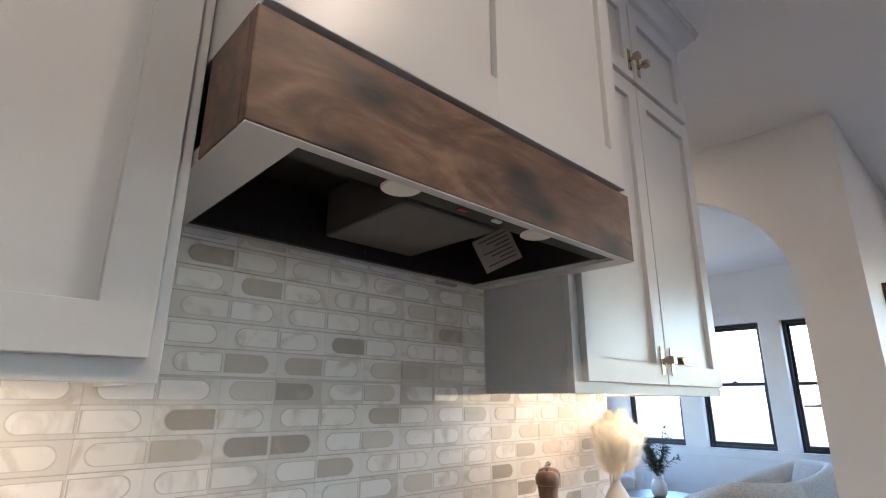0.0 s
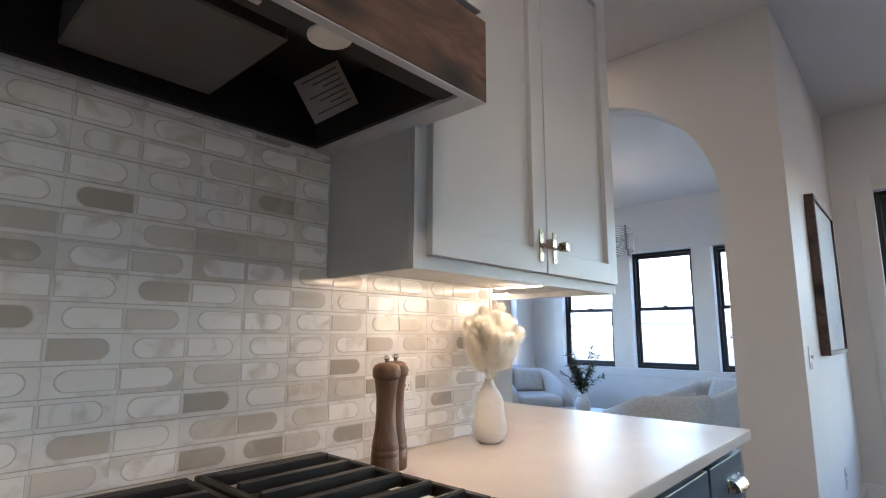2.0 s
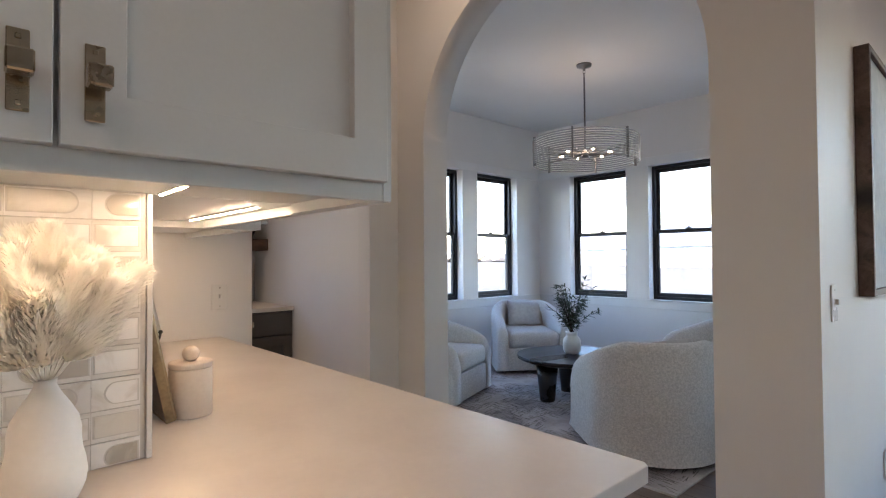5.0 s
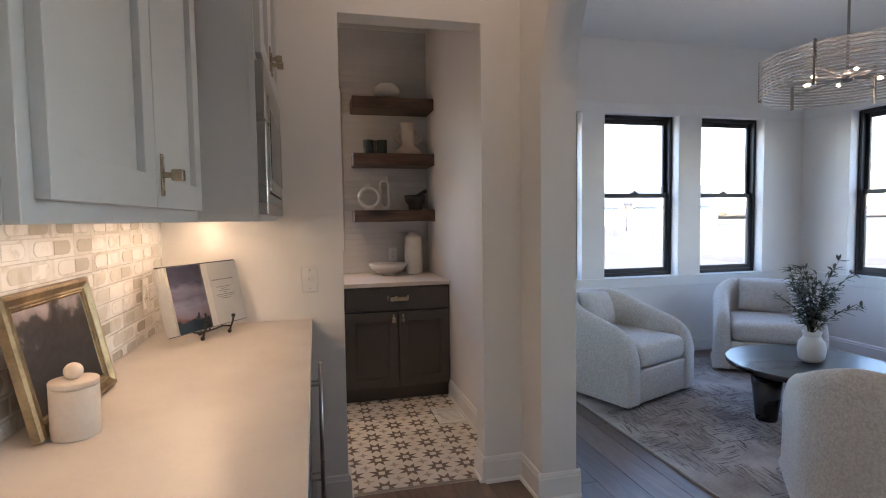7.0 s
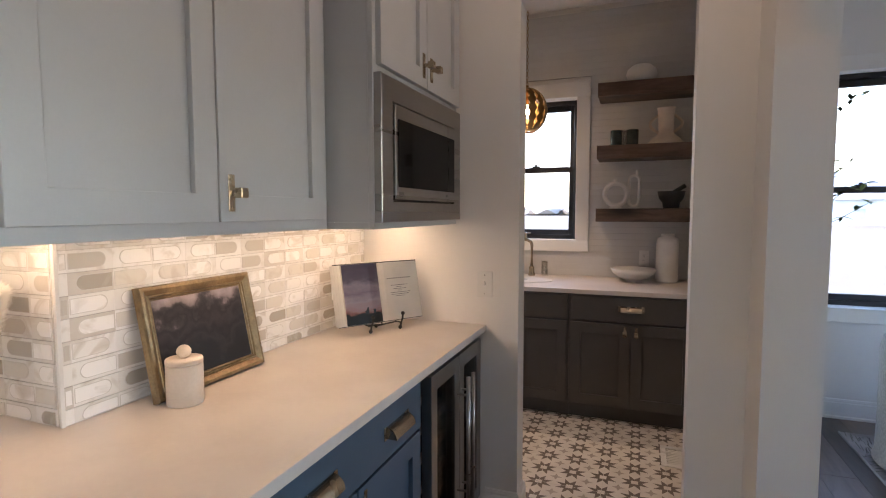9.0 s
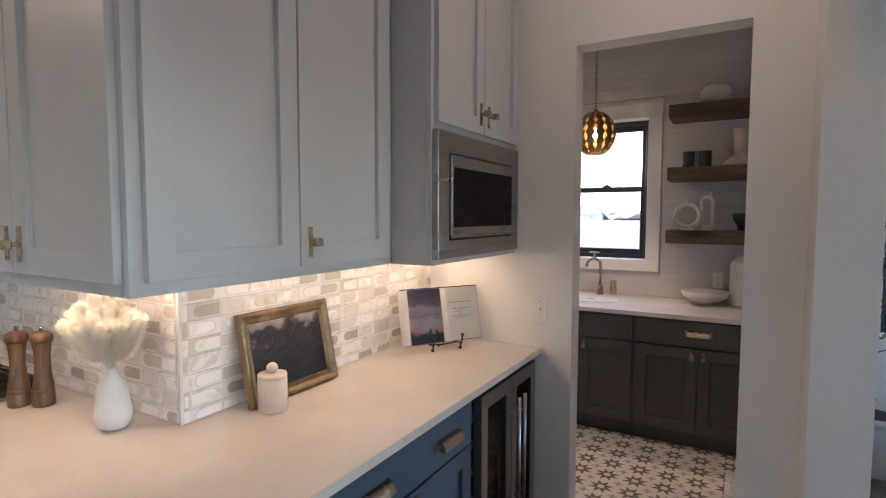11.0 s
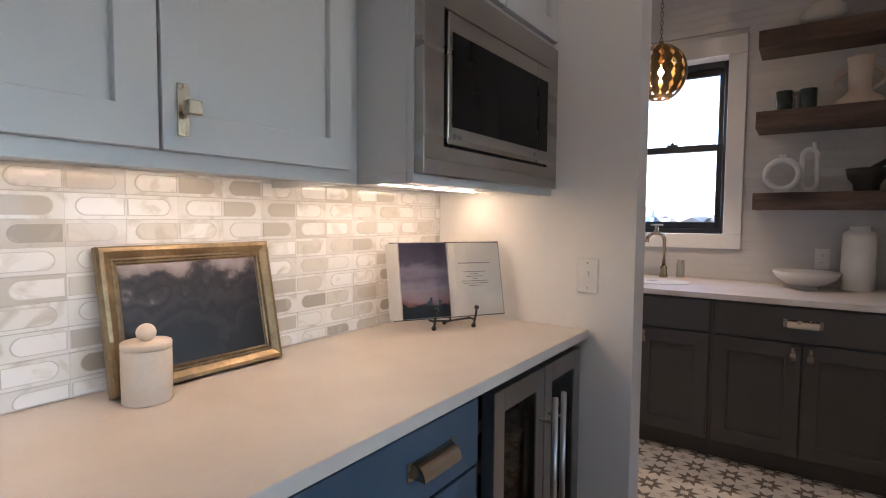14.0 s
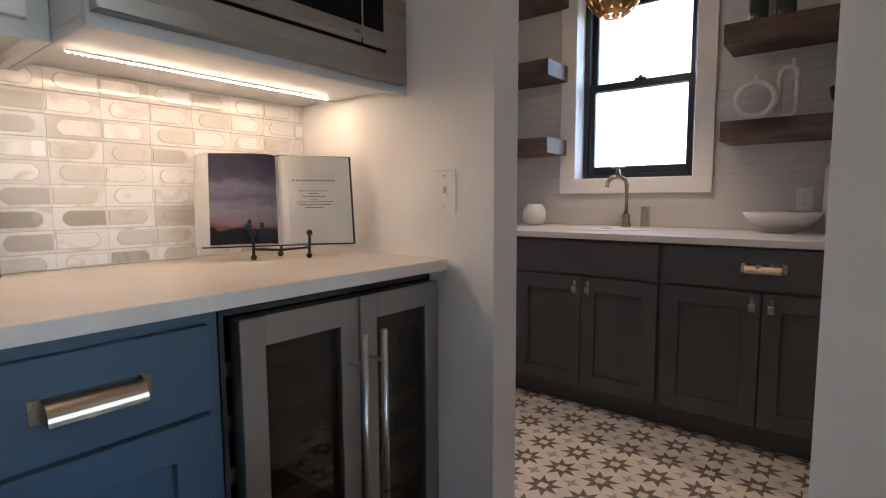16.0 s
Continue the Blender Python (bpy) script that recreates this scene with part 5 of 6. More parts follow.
# drum chandelier
hx, hy, z0, z1, R = 3.945, 1.57, 2.135, 2.375, 0.47
CRYSTAL = clear("ribbed_crystal", (0.93, 0.90, 0.86), 0.42, 0.3)
chand = thing("chandelier", "round drum chandelier of ribbed crystal bands", "chandelier", (hx, hy, z1))
for i in range(12):
    z = z0 + 0.012 + (z1 - z0 - 0.024) * i / 11
    part("crystal_band", tube([(hx + R * math.cos(a) * (1 + 0.004 * (k % 2)), hy + R * math.sin(a) * (1 + 0.004 * (k % 2)), z) for k, a in enumerate([math.tau * k / 120 for k in range(120)])], 0.0062, 6, closed=True), CRYSTAL, chand)
for a in range(0, 360, 60):
    q = pose(hx, hy, 0, 0, 0, a + 20)
    sb = box(R - 0.012, R + 0.010, -0.007, 0.007, z0 - 0.012, z1 + 0.012, 0.002)
    bmesh.ops.transform(sb, matrix=q, verts=sb.verts)
    part("strap", sb, DARKSTEEL, chand)
    arm = part("arm", tube([q @ Vector((0.02, 0, z0 + 0.09)), q @ Vector((R - 0.02, 0, z0 + 0.09))], 0.006, 8), DARKSTEEL, chand)
    q2 = pose(hx, hy, 0, 0, 0, a + 50)
    holder = part("candle_arm", tube([q2 @ Vector((0.0, 0, z0 + 0.09)), q2 @ Vector((0.17, 0, z0 + 0.09)), q2 @ Vector((0.20, 0, z0 + 0.095))], 0.006, 8), DARKSTEEL, chand)
    part("bulb", lathe([(0.0, 0), (0.008, 0.004), (0.014, 0.022), (0.012, 0.037), (0.004, 0.054), (0, 0.056)], (0, 0, 0), 12, None, q2 @ pose(0.20, 0, z0 + 0.095, 0, 90) @ Matrix.Diagonal((0.75, 0.75, 0.75, 1))), BULB, holder, "", True)
part("hub", lathe([(0, z0 + 0.06), (0.03, z0 + 0.065), (0.035, z0 + 0.09), (0.02, z0 + 0.12), (0.008, z0 + 0.14), (0.0, z0 + 0.14)], (hx, hy, 0), 20), DARKSTEEL, chand, "", True)
part("rod", lathe([(0, z0 + 0.13), (0.008, z0 + 0.13), (0.008, CEILING - 0.11), (0, CEILING - 0.11)], (hx, hy, 0), 12), DARKSTEEL, chand)
part("chain_link", tube([(hx + 0.012 * math.cos(a), hy, CEILING - 0.095 + 0.018 * math.sin(a)) for a in [math.tau * k / 12 for k in range(12)]], 0.003, 6, closed=True), DARKSTEEL, chand)
part("chain_link", tube([(hx, hy + 0.012 * math.cos(a), CEILING - 0.068 + 0.018 * math.sin(a)) for a in [math.tau * k / 12 for k in range(12)]], 0.003, 6, closed=True), DARKSTEEL, chand)
part("canopy", lathe([(0, -0.055), (0.012, -0.055), (0.014, -0.035), (0.065, -0.02), (0.07, 0), (0, 0)], (hx, hy, CEILING), 28), DARKSTEEL, chand, "", True)
lamp("chandelier_glow", "POINT", 0.45, (1, 0.80, 0.6), pose(hx, hy, z0 + 0.16), 0.12)

# potted tree
qx, qy = 2.20, 3.05
tree = thing("potted_tree", "slim leafy tree in a white pot by the window", "plant", (qx, qy, 0))
part("pot", lathe([(0, 0.0005), (0.13, 0.0005), (0.14, 0.02), (0.165, 0.30), (0.17, 0.33), (0.185, 0.335), (0.185, 0.37), (0.172, 0.372), (0.165, 0.345), (0, 0.33)], (qx, qy, 0), 40), WHITECERAMIC, tree, "white ceramic pot", True)
part("soil", lathe([(0, 0.348), (0.10, 0.35), (0.168, 0.344), (0.168, 0.34), (0, 0.335)], (qx, qy, 0), 24), BARK, tree)
rt = random.Random(21)
trunk, crown_ = bmesh.new(), bmesh.new()
spine = [Vector((qx + 0.015 * math.sin(i * 1.3), qy + 0.012 * math.cos(i * 1.7), 0.33 + i * 0.115)) for i in range(15)]
tube(spine, 0.013, 8, trunk, 0.4)
for i, p0 in enumerate(spine[2:]):
    for _ in range(3):
        if i < 3 and rt.random() < 0.3:
            continue
        ang = rt.uniform(0, math.tau)
        p = p0.copy()
        pts_ = [p.copy()]
        ln = rt.uniform(0.24, 0.52) * (0.75 if i > 9 else 1)
        for k_ in range(6):
            p = p + Vector((math.cos(ang), math.sin(ang), rt.uniform(0.3, 0.9))).normalized() * ln / 6
            ang += rt.gauss(0, 0.15)
            p.x = max(p.x, ARCH_X1 + 0.06)
            p.y = min(p.y, NY1 - 0.06)
            pts_.append(p.copy())
            if i > 1:
                for s in range(3):
                    leaf(crown_, p, (rt.uniform(-1, 1), rt.uniform(-1, 1), rt.uniform(-0.4, 0.7)), rt.uniform(0.035, 0.06), rt.uniform(0.022, 0.034), rt.uniform(0, 0.5))
        tube(pts_, 0.0045, 5, trunk, 0.35)
part("trunk", trunk, BARK, tree)
tagged(part("crown", crown_, LEAF2, tree), kind="stuff")

# ---------------------------------------------------------------- things on the counter
def mill(x, y):
    t_ = thing("pepper_mill", "tall turned walnut pepper mill on the counter", "pepper mill", (x, y, CT), "walnut mills")
    part("body", lathe([(0, 0.0004), (0.0315, 0.0004), (0.033, 0.0053), (0.0325, 0.0440), (0.031, 0.0466), (0.0325, 0.0493), (0.0318, 0.0581), (0.030, 0.0607), (0.0315, 0.0634), (0.030, 0.0748), (0.0245, 0.1100), (0.0225, 0.1452), (0.0235, 0.1804), (0.027, 0.2094), (0.0285, 0.2156), (0.027, 0.2191), (0, 0.2191)], (x, y, CT), 32), MILLWOOD, t_, "", True)
    cap = part("cap", lathe([(0, 0.2196), (0.030, 0.2196), (0.033, 0.2253), (0.0332, 0.2394), (0.029, 0.2499), (0.018, 0.2556), (0, 0.2570)], (x, y, CT), 32), MILLWOOD, t_, "", True)
    part("screw_knob", lathe([(0, 0.2565), (0.005, 0.2565), (0.0045, 0.2605), (0.0075, 0.2640), (0.0085, 0.2684), (0.005, 0.2728), (0, 0.2737)], (x, y, CT), 16), CHROME, cap, "polished chrome knob", True)
    return t_


mill(-0.562, -0.134)
mill(-0.630, -0.178)

ux, uy = -0.157, -0.120
pv = thing("vase_with_pampas", "white gourd vase holding a fluffy pampas bunch", "vase", (ux, uy, CT))
part("vase", lathe([(0, 0.0005), (0.0299, 0.0005), (0.0432, 0.012), (0.0506, 0.03), (0.0528, 0.047), (0.0505, 0.066), (0.0462, 0.083), (0.0448, 0.098), (0.0450, 0.112), (0.0415, 0.13), (0.0305, 0.15), (0.019, 0.168), (0.0135, 0.18), (0.0145, 0.188), (0.0105, 0.188), (0.009, 0.17), (0, 0.16)], (ux, uy, CT), 40), WHITECERAMIC, pv, "", True)
rp = random.Random(3)
heads = [(0.132 * math.cos(2.4 * k) * math.sqrt((k + 0.5) / 22) - 0.004, 0.08 * math.sin(2.4 * k) * math.sqrt((k + 0.5) / 22) - 0.015) for k in range(22)]
for i, (lx_, ly_) in enumerate(heads):
    ly_ = ly_ + 0.15 * lx_
    hh = 0.262 - 0.09 * ((lx_ / 0.132) ** 2 + ((ly_ - 0.15 * lx_ + 0.015) / 0.08) ** 2) + rp.uniform(-0.035, 0.03)
    st_, pl = bmesh.new(), bmesh.new()
    pts_ = []
    for k_ in range(13):
        t_ = k_ / 12
        pts_.append(Vector((ux + lx_ * t_ ** 0.8, uy + ly_ * t_ ** 0.8, CT + 0.175 + hh * (t_ - 0.16 * t_ ** 3))))
    tube(pts_, 0.0012, 5, st_)
    part("stem", st_, PLUME, pv)
    for s in range(3200):
        t_ = 0.2 + 0.8 * rp.random() ** 1.05
        f_ = t_ * 12
        k_ = min(11, int(f_))
        base_ = pts_[k_].lerp(pts_[k_ + 1], f_ - k_)
        axis = (pts_[k_ + 1] - pts_[k_]).normalized()
        th = rp.uniform(0, math.tau)
        side = axis.orthogonal().normalized()
        rad = side * math.cos(th) + axis.cross(side) * math.sin(th)
        ln = (0.014 + 0.036 * (1 - t_) ** 0.6) * min(1, 4 * t_) * rp.uniform(0.5, 1.3)
        tip = base_ + (rad * 0.8 + axis * 1.0) * ln + Vector((rp.gauss(0, 0.004), rp.gauss(0, 0.004), rp.gauss(0, 0.003) - 0.12 * ln))
        mid_ = base_ + (rad * 0.5 + axis * 0.35) * ln
        w_ = axis.cross(rad) * 0.0009
        a, b = pl.verts.new(base_ - w_), pl.verts.new(base_ + w_)
        c, d_ = pl.verts.new(mid_ + w_ * 1.5), pl.verts.new(mid_ - w_ * 1.5)
        e_ = pl.verts.new(tip)
        pl.faces.new((a, b, c, d_))
        pl.faces.new((d_, c, e_))
    tagged(part("plume", pl, PLUME, pv, "cream feathery plume"), kind="stuff")

can = thing("canister", "small cream stone canister with a ball knob", "canister", (0.146, 0.228, CT))
part("body", lathe([(0, 0.0005), (0.046, 0.0005), (0.0475, 0.003), (0.0475, 0.108), (0.0465, 0.110), (0, 0.110)], (0.146, 0.228, CT), 48), CREAMSTONE, can, "", True)
lid_ = part("lid", lathe([(0, 0.1105), (0.047, 0.1105), (0.0478, 0.113), (0.0478, 0.122), (0.046, 0.125), (0, 0.1255)], (0.146, 0.228, CT), 48), CREAMSTONE, can, "", True)
part("ball_knob", lathe([(0.019 * math.sin(math.pi * i / 12), 0.1425 - 0.0185 * math.cos(math.pi * i / 12)) for i in range(13)], (0.146, 0.228, CT), 24), CREAMSTONE, lid_, "", True)

# leaning picture
GILT = surface("tarnished_gilt", (0.35, 0.26, 0.15), (0.19, 0.14, 0.085), scale=16, fine=120, rough=0.36, metal=0.85, bump=0.15)


def graded(name, stops, z0_, z1_, noise_amount=0.25, scale=9.0, rough=0.5, stretch=(1, 1, 1)):
    """Colour by height, broken up by clouds of noise."""
    m = bpy.data.materials.new(name)
    m.use_nodes = True
    t = m.node_tree
    b = t.nodes["Principled BSDF"]
    b.inputs["Roughness"].default_value = rough
    g = t.nodes.new("ShaderNodeNewGeometry")
    sx = t.nodes.new("ShaderNodeSeparateXYZ")
    t.links.new(g.outputs["Position"], sx.inputs[0])
    r = t.nodes.new("ShaderNodeMapRange")
    r.inputs["From Min"].default_value, r.inputs["From Max"].default_value = z0_, z1_
    t.links.new(sx.outputs["Z"], r.inputs["Value"])
    mp = t.nodes.new("ShaderNodeMapping")
    mp.inputs["Scale"].default_value = stretch
    t.links.new(g.outputs["Position"], mp.inputs[0])
    n = t.nodes.new("ShaderNodeTexNoise")
    n.inputs["Scale"].default_value, n.inputs["Detail"].default_value = scale, 7
    t.links.new(mp.outputs[0], n.inputs["Vector"])
    ma = t.nodes.new("ShaderNodeMath")
    ma.operation = "MULTIPLY_ADD"
    ma.inputs[1].default_value = noise_amount
    t.links.new(n.outputs[0], ma.inputs[0])
    t.links.new(r.outputs[0], ma.inputs[2])
    sb = t.nodes.new("ShaderNodeMath")
    sb.operation = "SUBTRACT"
    sb.inputs[1].default_value = noise_amount / 2
    t.links.new(ma.outputs[0], sb.inputs[0])
    ramp = t.nodes.new("ShaderNodeValToRGB")
    el = ramp.color_ramp.elements
    el[0].position, el[0].color = stops[0][0], (*stops[0][1], 1)
    el[1].position, el[1].color = stops[-1][0], (*stops[-1][1], 1)
    for p_, c_ in stops[1:-1]:
        el.new(p_).color = (*c_, 1)
    t.links.new(sb.outputs[0], ramp.inputs[0])
    t.links.new(ramp.outputs[0], b.inputs["Base Color"])
    return m


PW_, PH_ = 0.211, 0.318
LEAN = pose(0.082, 0.392, CT + 0.0012, 0, -11.5, 0)
pic = thing("framed_painting", "dark cloud painting in a tarnished gilt frame leaning on the tile", "picture", (0.082, 0.392, CT))
prof = [(0, 0.0), (0, 0.018), (0.004, 0.024), (0.012, 0.025), (0.026, 0.016), (0.028, 0.018), (0.031, 0.018), (0.033, 0.013), (0.036, 0.0145), (0.038, 0.014), (0.040, 0.009), (0.042, 0.008), (0.042, 0.0)]
fb = bmesh.new()
loops = []
for su, sv in ((-1, 0), (1, 0), (1, 1), (-1, 1)):
    loops.append([fb.verts.new(LEAN @ Vector((n_, su * (PW_ - ins), (ins if sv == 0 else PH_ - ins)))) for ins, n_ in prof])
for i in range(4):
    a, b = loops[i], loops[(i + 1) % 4]
    for k_ in range(len(prof) - 1):
        fb.faces.new((a[k_], b[k_], b[k_ + 1], a[k_ + 1]))
bmesh.ops.recalc_face_normals(fb, faces=fb.faces)
part("frame", fb, GILT, pic, "tarnished gilt moulded frame")
cv = box(0.003, 0.0085, -PW_ + 0.0415, PW_ - 0.0415, 0.0415, PH_ - 0.0415)
bmesh.ops.transform(cv, matrix=LEAN, verts=cv.verts)
part("canvas", cv, graded("painted_clouds", [(0.0, (0.004, 0.004, 0.006)), (0.3, (0.007, 0.007, 0.009)), (0.42, (0.024, 0.019, 0.021)), (0.5, (0.008, 0.007, 0.009)), (0.64, (0.030, 0.023, 0.026)), (0.72, (0.012, 0.010, 0.012)), (0.79, (0.045, 0.036, 0.038)), (0.85, (0.19, 0.155, 0.157)), (1.0, (0.32, 0.27, 0.275))], CT + 0.02, CT + 0.30, 1.0, 12, 0.4), pic, "dark painted clouds under a pale sky")
bk = box(0.0, 0.0028, -PW_ + 0.006, PW_ - 0.006, 0.006, PH_ - 0.006)
bmesh.ops.transform(bk, matrix=LEAN, verts=bk.verts)
part("backing", bk, SHELFWOOD, pic)

# open book on an iron stand
BC = Vector((0.260, 1.193, CT))
BM = Matrix.Translation(BC + Vector((0, 0, 0.036))) @ pose(0, 0, 0, 0, 0, 58) @ pose(0, 0.012, 0, -13)
PAGE = surface("page_paper", (0.60, 0.58, 0.54), (0.55, 0.53, 0.50), scale=8, fine=200, rough=0.75, bump=0.03)
book = thing("open_book", "large open photo book resting on the iron stand", "book", BC + Vector((0, 0, 0.034)))


def book_piece(name, pts_, v0, v1, mat, label=""):
    bm = bmesh.new()
    lo = [bm.verts.new(BM @ Vector((u_, -n_, v0))) for u_, n_ in pts_]
    hi = [bm.verts.new(BM @ Vector((u_, -n_, v1))) for u_, n_ in pts_]
    m_ = len(pts_)
    for i in range(m_):
        bm.faces.new((lo[i], lo[(i + 1) % m_], hi[(i + 1) % m_], hi[i]))
    bm.faces.new(lo)
    bm.faces.new(list(reversed(hi)))
    bmesh.ops.recalc_face_normals(bm, faces=bm.faces)
    return part(name, bm, mat, book, label)


COVER = surface("black_book_cover", (0.012, 0.012, 0.014), (0.02, 0.02, 0.022), scale=12, fine=200, rough=0.6, bump=0.1)
book_piece("cover", [(-0.208, -0.004), (-0.208, 0), (0.213, 0), (0.213, -0.004)], 0, 0.268, COVER, "black cloth cover")
LCURVE = [(0.0, 0.006), (-0.008, 0.018), (-0.025, 0.027), (-0.06, 0.033), (-0.12, 0.031), (-0.184, 0.026)]
RCURVE = [(0.0, 0.006), (0.008, 0.013), (0.025, 0.018), (0.07, 0.019), (0.14, 0.015), (0.205, 0.011)]
book_piece("page_block", LCURVE + [(-0.187, 0.0005), (0.0, 0.0005)], 0.003, 0.262, PAGE, "white page block")
book_piece("page_block", RCURVE + [(0.207, 0.0005), (0.0, 0.0005)], 0.003, 0.262, PAGE, "white page block")
for k_, (u_, n_) in enumerate([(-0.200, 0.018), (-0.211, 0.013), (-0.219, 0.007), (-0.223, 0.001)]):
    book_piece("loose_page", [(-0.15, 0.012 - 0.002 * k_), (u_, n_), (u_, n_ + 0.0009), (-0.15, 0.0129 - 0.002 * k_)], 0.003, 0.262, PAGE)
photo = bmesh.new()
ph = [[photo.verts.new(BM @ Vector((u_, -n_ - 0.0006, v_))) for u_, n_ in LCURVE[1:]] for v_ in (0.004, 0.261)]
for i in range(len(LCURVE) - 2):
    photo.faces.new((ph[0][i], ph[1][i], ph[1][i + 1], ph[0][i + 1]))
bmesh.ops.solidify(photo, geom=photo.faces[:], thickness=0.0003)
part("photograph", photo, graded("dusk_photograph", [(0.0, (0.006, 0.011, 0.017)), (0.17, (0.010, 0.016, 0.022)), (0.20, (0.27, 0.12, 0.10)), (0.27, (0.40, 0.28, 0.30)), (0.42, (0.42, 0.38, 0.46)), (0.55, (0.24, 0.21, 0.29)), (0.66, (0.34, 0.31, 0.39)), (0.8, (0.12, 0.105, 0.16)), (1.0, (0.07, 0.063, 0.11))], CT + 0.04, CT + 0.285, 0.3, 16, 0.35, (1, 1, 2.2)), book, "photograph of a dusk sky over dark land")
INK = surface("grey_ink", (0.12, 0.12, 0.12), (0.16, 0.16, 0.16), rough=0.8, bump=0)


def ink(name, u0, u1, v0, v1, n_=0.0205, mat=INK):
    bm = box(u0, u1, -n_ - 0.0004, -n_, v0, v1)
    bmesh.ops.transform(bm, matrix=BM, verts=bm.verts)
    part(name, bm, mat, book)


for i in range(11):
    ink("title_mark", 0.036 + i * 0.0115, 0.0435 + i * 0.0115, 0.186, 0.190, 0.0195)
for i, (a, b) in enumerate([(0.052, 0.140), (0.080, 0.110), (0.062, 0.130), (0.086, 0.106), (0.045, 0.152), (0.05, 0.145), (0.07, 0.122)]):
    ink("text_line", a, b, 0.1555 - i * 0.0082, 0.1575 - i * 0.0082, 0.0195)
car = bmesh.new()
slab([(-0.095, 0.045), (-0.045, 0.045), (-0.045, 0.062), (-0.058, 0.064), (-0.062, 0.072), (-0.085, 0.072), (-0.09, 0.06), (-0.097, 0.058)], 0.0325, 0.0330, car, BM @ pose(0, 0, 0, 90))
part("printed_shape", car, surface("dusk_blue_print", (0.02, 0.035, 0.05), (0.03, 0.045, 0.06), rough=0.4, bump=0), book)

stand = thing("book_stand", "black iron easel holding the open book", "book stand", BC)
SU = pose(BC.x, BC.y, BC.z, 0, 0, 58)


def ball(at, r, parent):
    part("ball", lathe([(r * math.sin(math.pi * i / 10), -r * math.cos(math.pi * i / 10)) for i in range(11)], SU @ Vector(at), 14), BLACKMETAL, parent, "", True)


for u_ in (-0.075, 0.075):
    up = part("upright", tube([SU @ Vector(p_) for p_ in ((u_, -0.012, 0.008), (u_, -0.020, 0.03), (u_, -0.030, 0.05), (u_, -0.034, 0.072))], 0.0042, 10), BLACKMETAL, stand, "", True)
    ball((u_, -0.012, 0.0085), 0.0085, up)
    ball((u_, -0.034, 0.075), 0.0085, up)
    part("ledge", tube([SU @ Vector((u_, -0.022, 0.031)), SU @ Vector((u_, 0.03, 0.029))], 0.0036, 8), BLACKMETAL, up)
part("crossbar", tube([SU @ Vector((-0.075, 0.02, 0.029)), SU @ Vector((0, 0.02, 0.024)), SU @ Vector((0.075, 0.02, 0.029))], 0.0036, 8), BLACKMETAL, stand)
leg_ = part("back_leg", tube([SU @ Vector((0, 0.02, 0.024)), SU @ Vector((0, 0.05, 0.016)), SU @ Vector((0, 0.072, 0.008))], 0.0042, 8), BLACKMETAL, stand)
ball((0, 0.072, 0.0085), 0.0085, leg_)
part("back_rest", tube([SU @ Vector((0, 0.02, 0.024)), SU @ Vector((0, 0.075, 0.20))], 0.0036, 8), BLACKMETAL, stand)

# unseen recessed ceiling lights: work aisle, pantry inferred; passage, hall added as fill
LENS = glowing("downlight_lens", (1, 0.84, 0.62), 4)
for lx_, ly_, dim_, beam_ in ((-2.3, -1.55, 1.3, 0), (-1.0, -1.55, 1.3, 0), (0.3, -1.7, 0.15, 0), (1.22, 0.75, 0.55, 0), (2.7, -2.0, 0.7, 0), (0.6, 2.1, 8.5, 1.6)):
    dl = thing("recessed_light", "white recessed ceiling light out of view, switched on", "ceiling light", (lx_, ly_, CEILING), "recessed downlights")
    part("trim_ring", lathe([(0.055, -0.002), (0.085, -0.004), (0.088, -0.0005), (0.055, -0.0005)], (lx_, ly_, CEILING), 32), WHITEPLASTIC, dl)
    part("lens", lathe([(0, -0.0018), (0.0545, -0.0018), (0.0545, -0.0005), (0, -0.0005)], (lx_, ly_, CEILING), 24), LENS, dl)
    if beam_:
        spot = lamp("unseen_downlight", "SPOT", UNSEEN_DOWNLIGHT * dim_, (1, 0.76, 0.52), pose(lx_, ly_, CEILING - 0.006), 0.045)
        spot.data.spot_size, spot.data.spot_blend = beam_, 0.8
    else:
        lamp("unseen_downlight", "AREA", UNSEEN_DOWNLIGHT * dim_, (1, 0.76, 0.52), pose(lx_, ly_, CEILING - 0.006), 0.09)

# ---------------------------------------------------------------- outdoors, far off
HOUSE = surface("pale_siding", (0.42, 0.45, 0.47), (0.36, 0.39, 0.41), scale=0.6, fine=4, rough=0.8, bump=0.1)
HOUSEPANE = surface("far_window_pane", (0.22, 0.25, 0.28), (0.26, 0.29, 0.32), rough=0.2, bump=0)
# shingle grey with the distance haze mixed into its colour
ROOF = surface("hazed_grey_shingles", (0.20, 0.22, 0.24), (0.25, 0.27, 0.29), scale=0.8, fine=5, rough=0.9, bump=0.2)


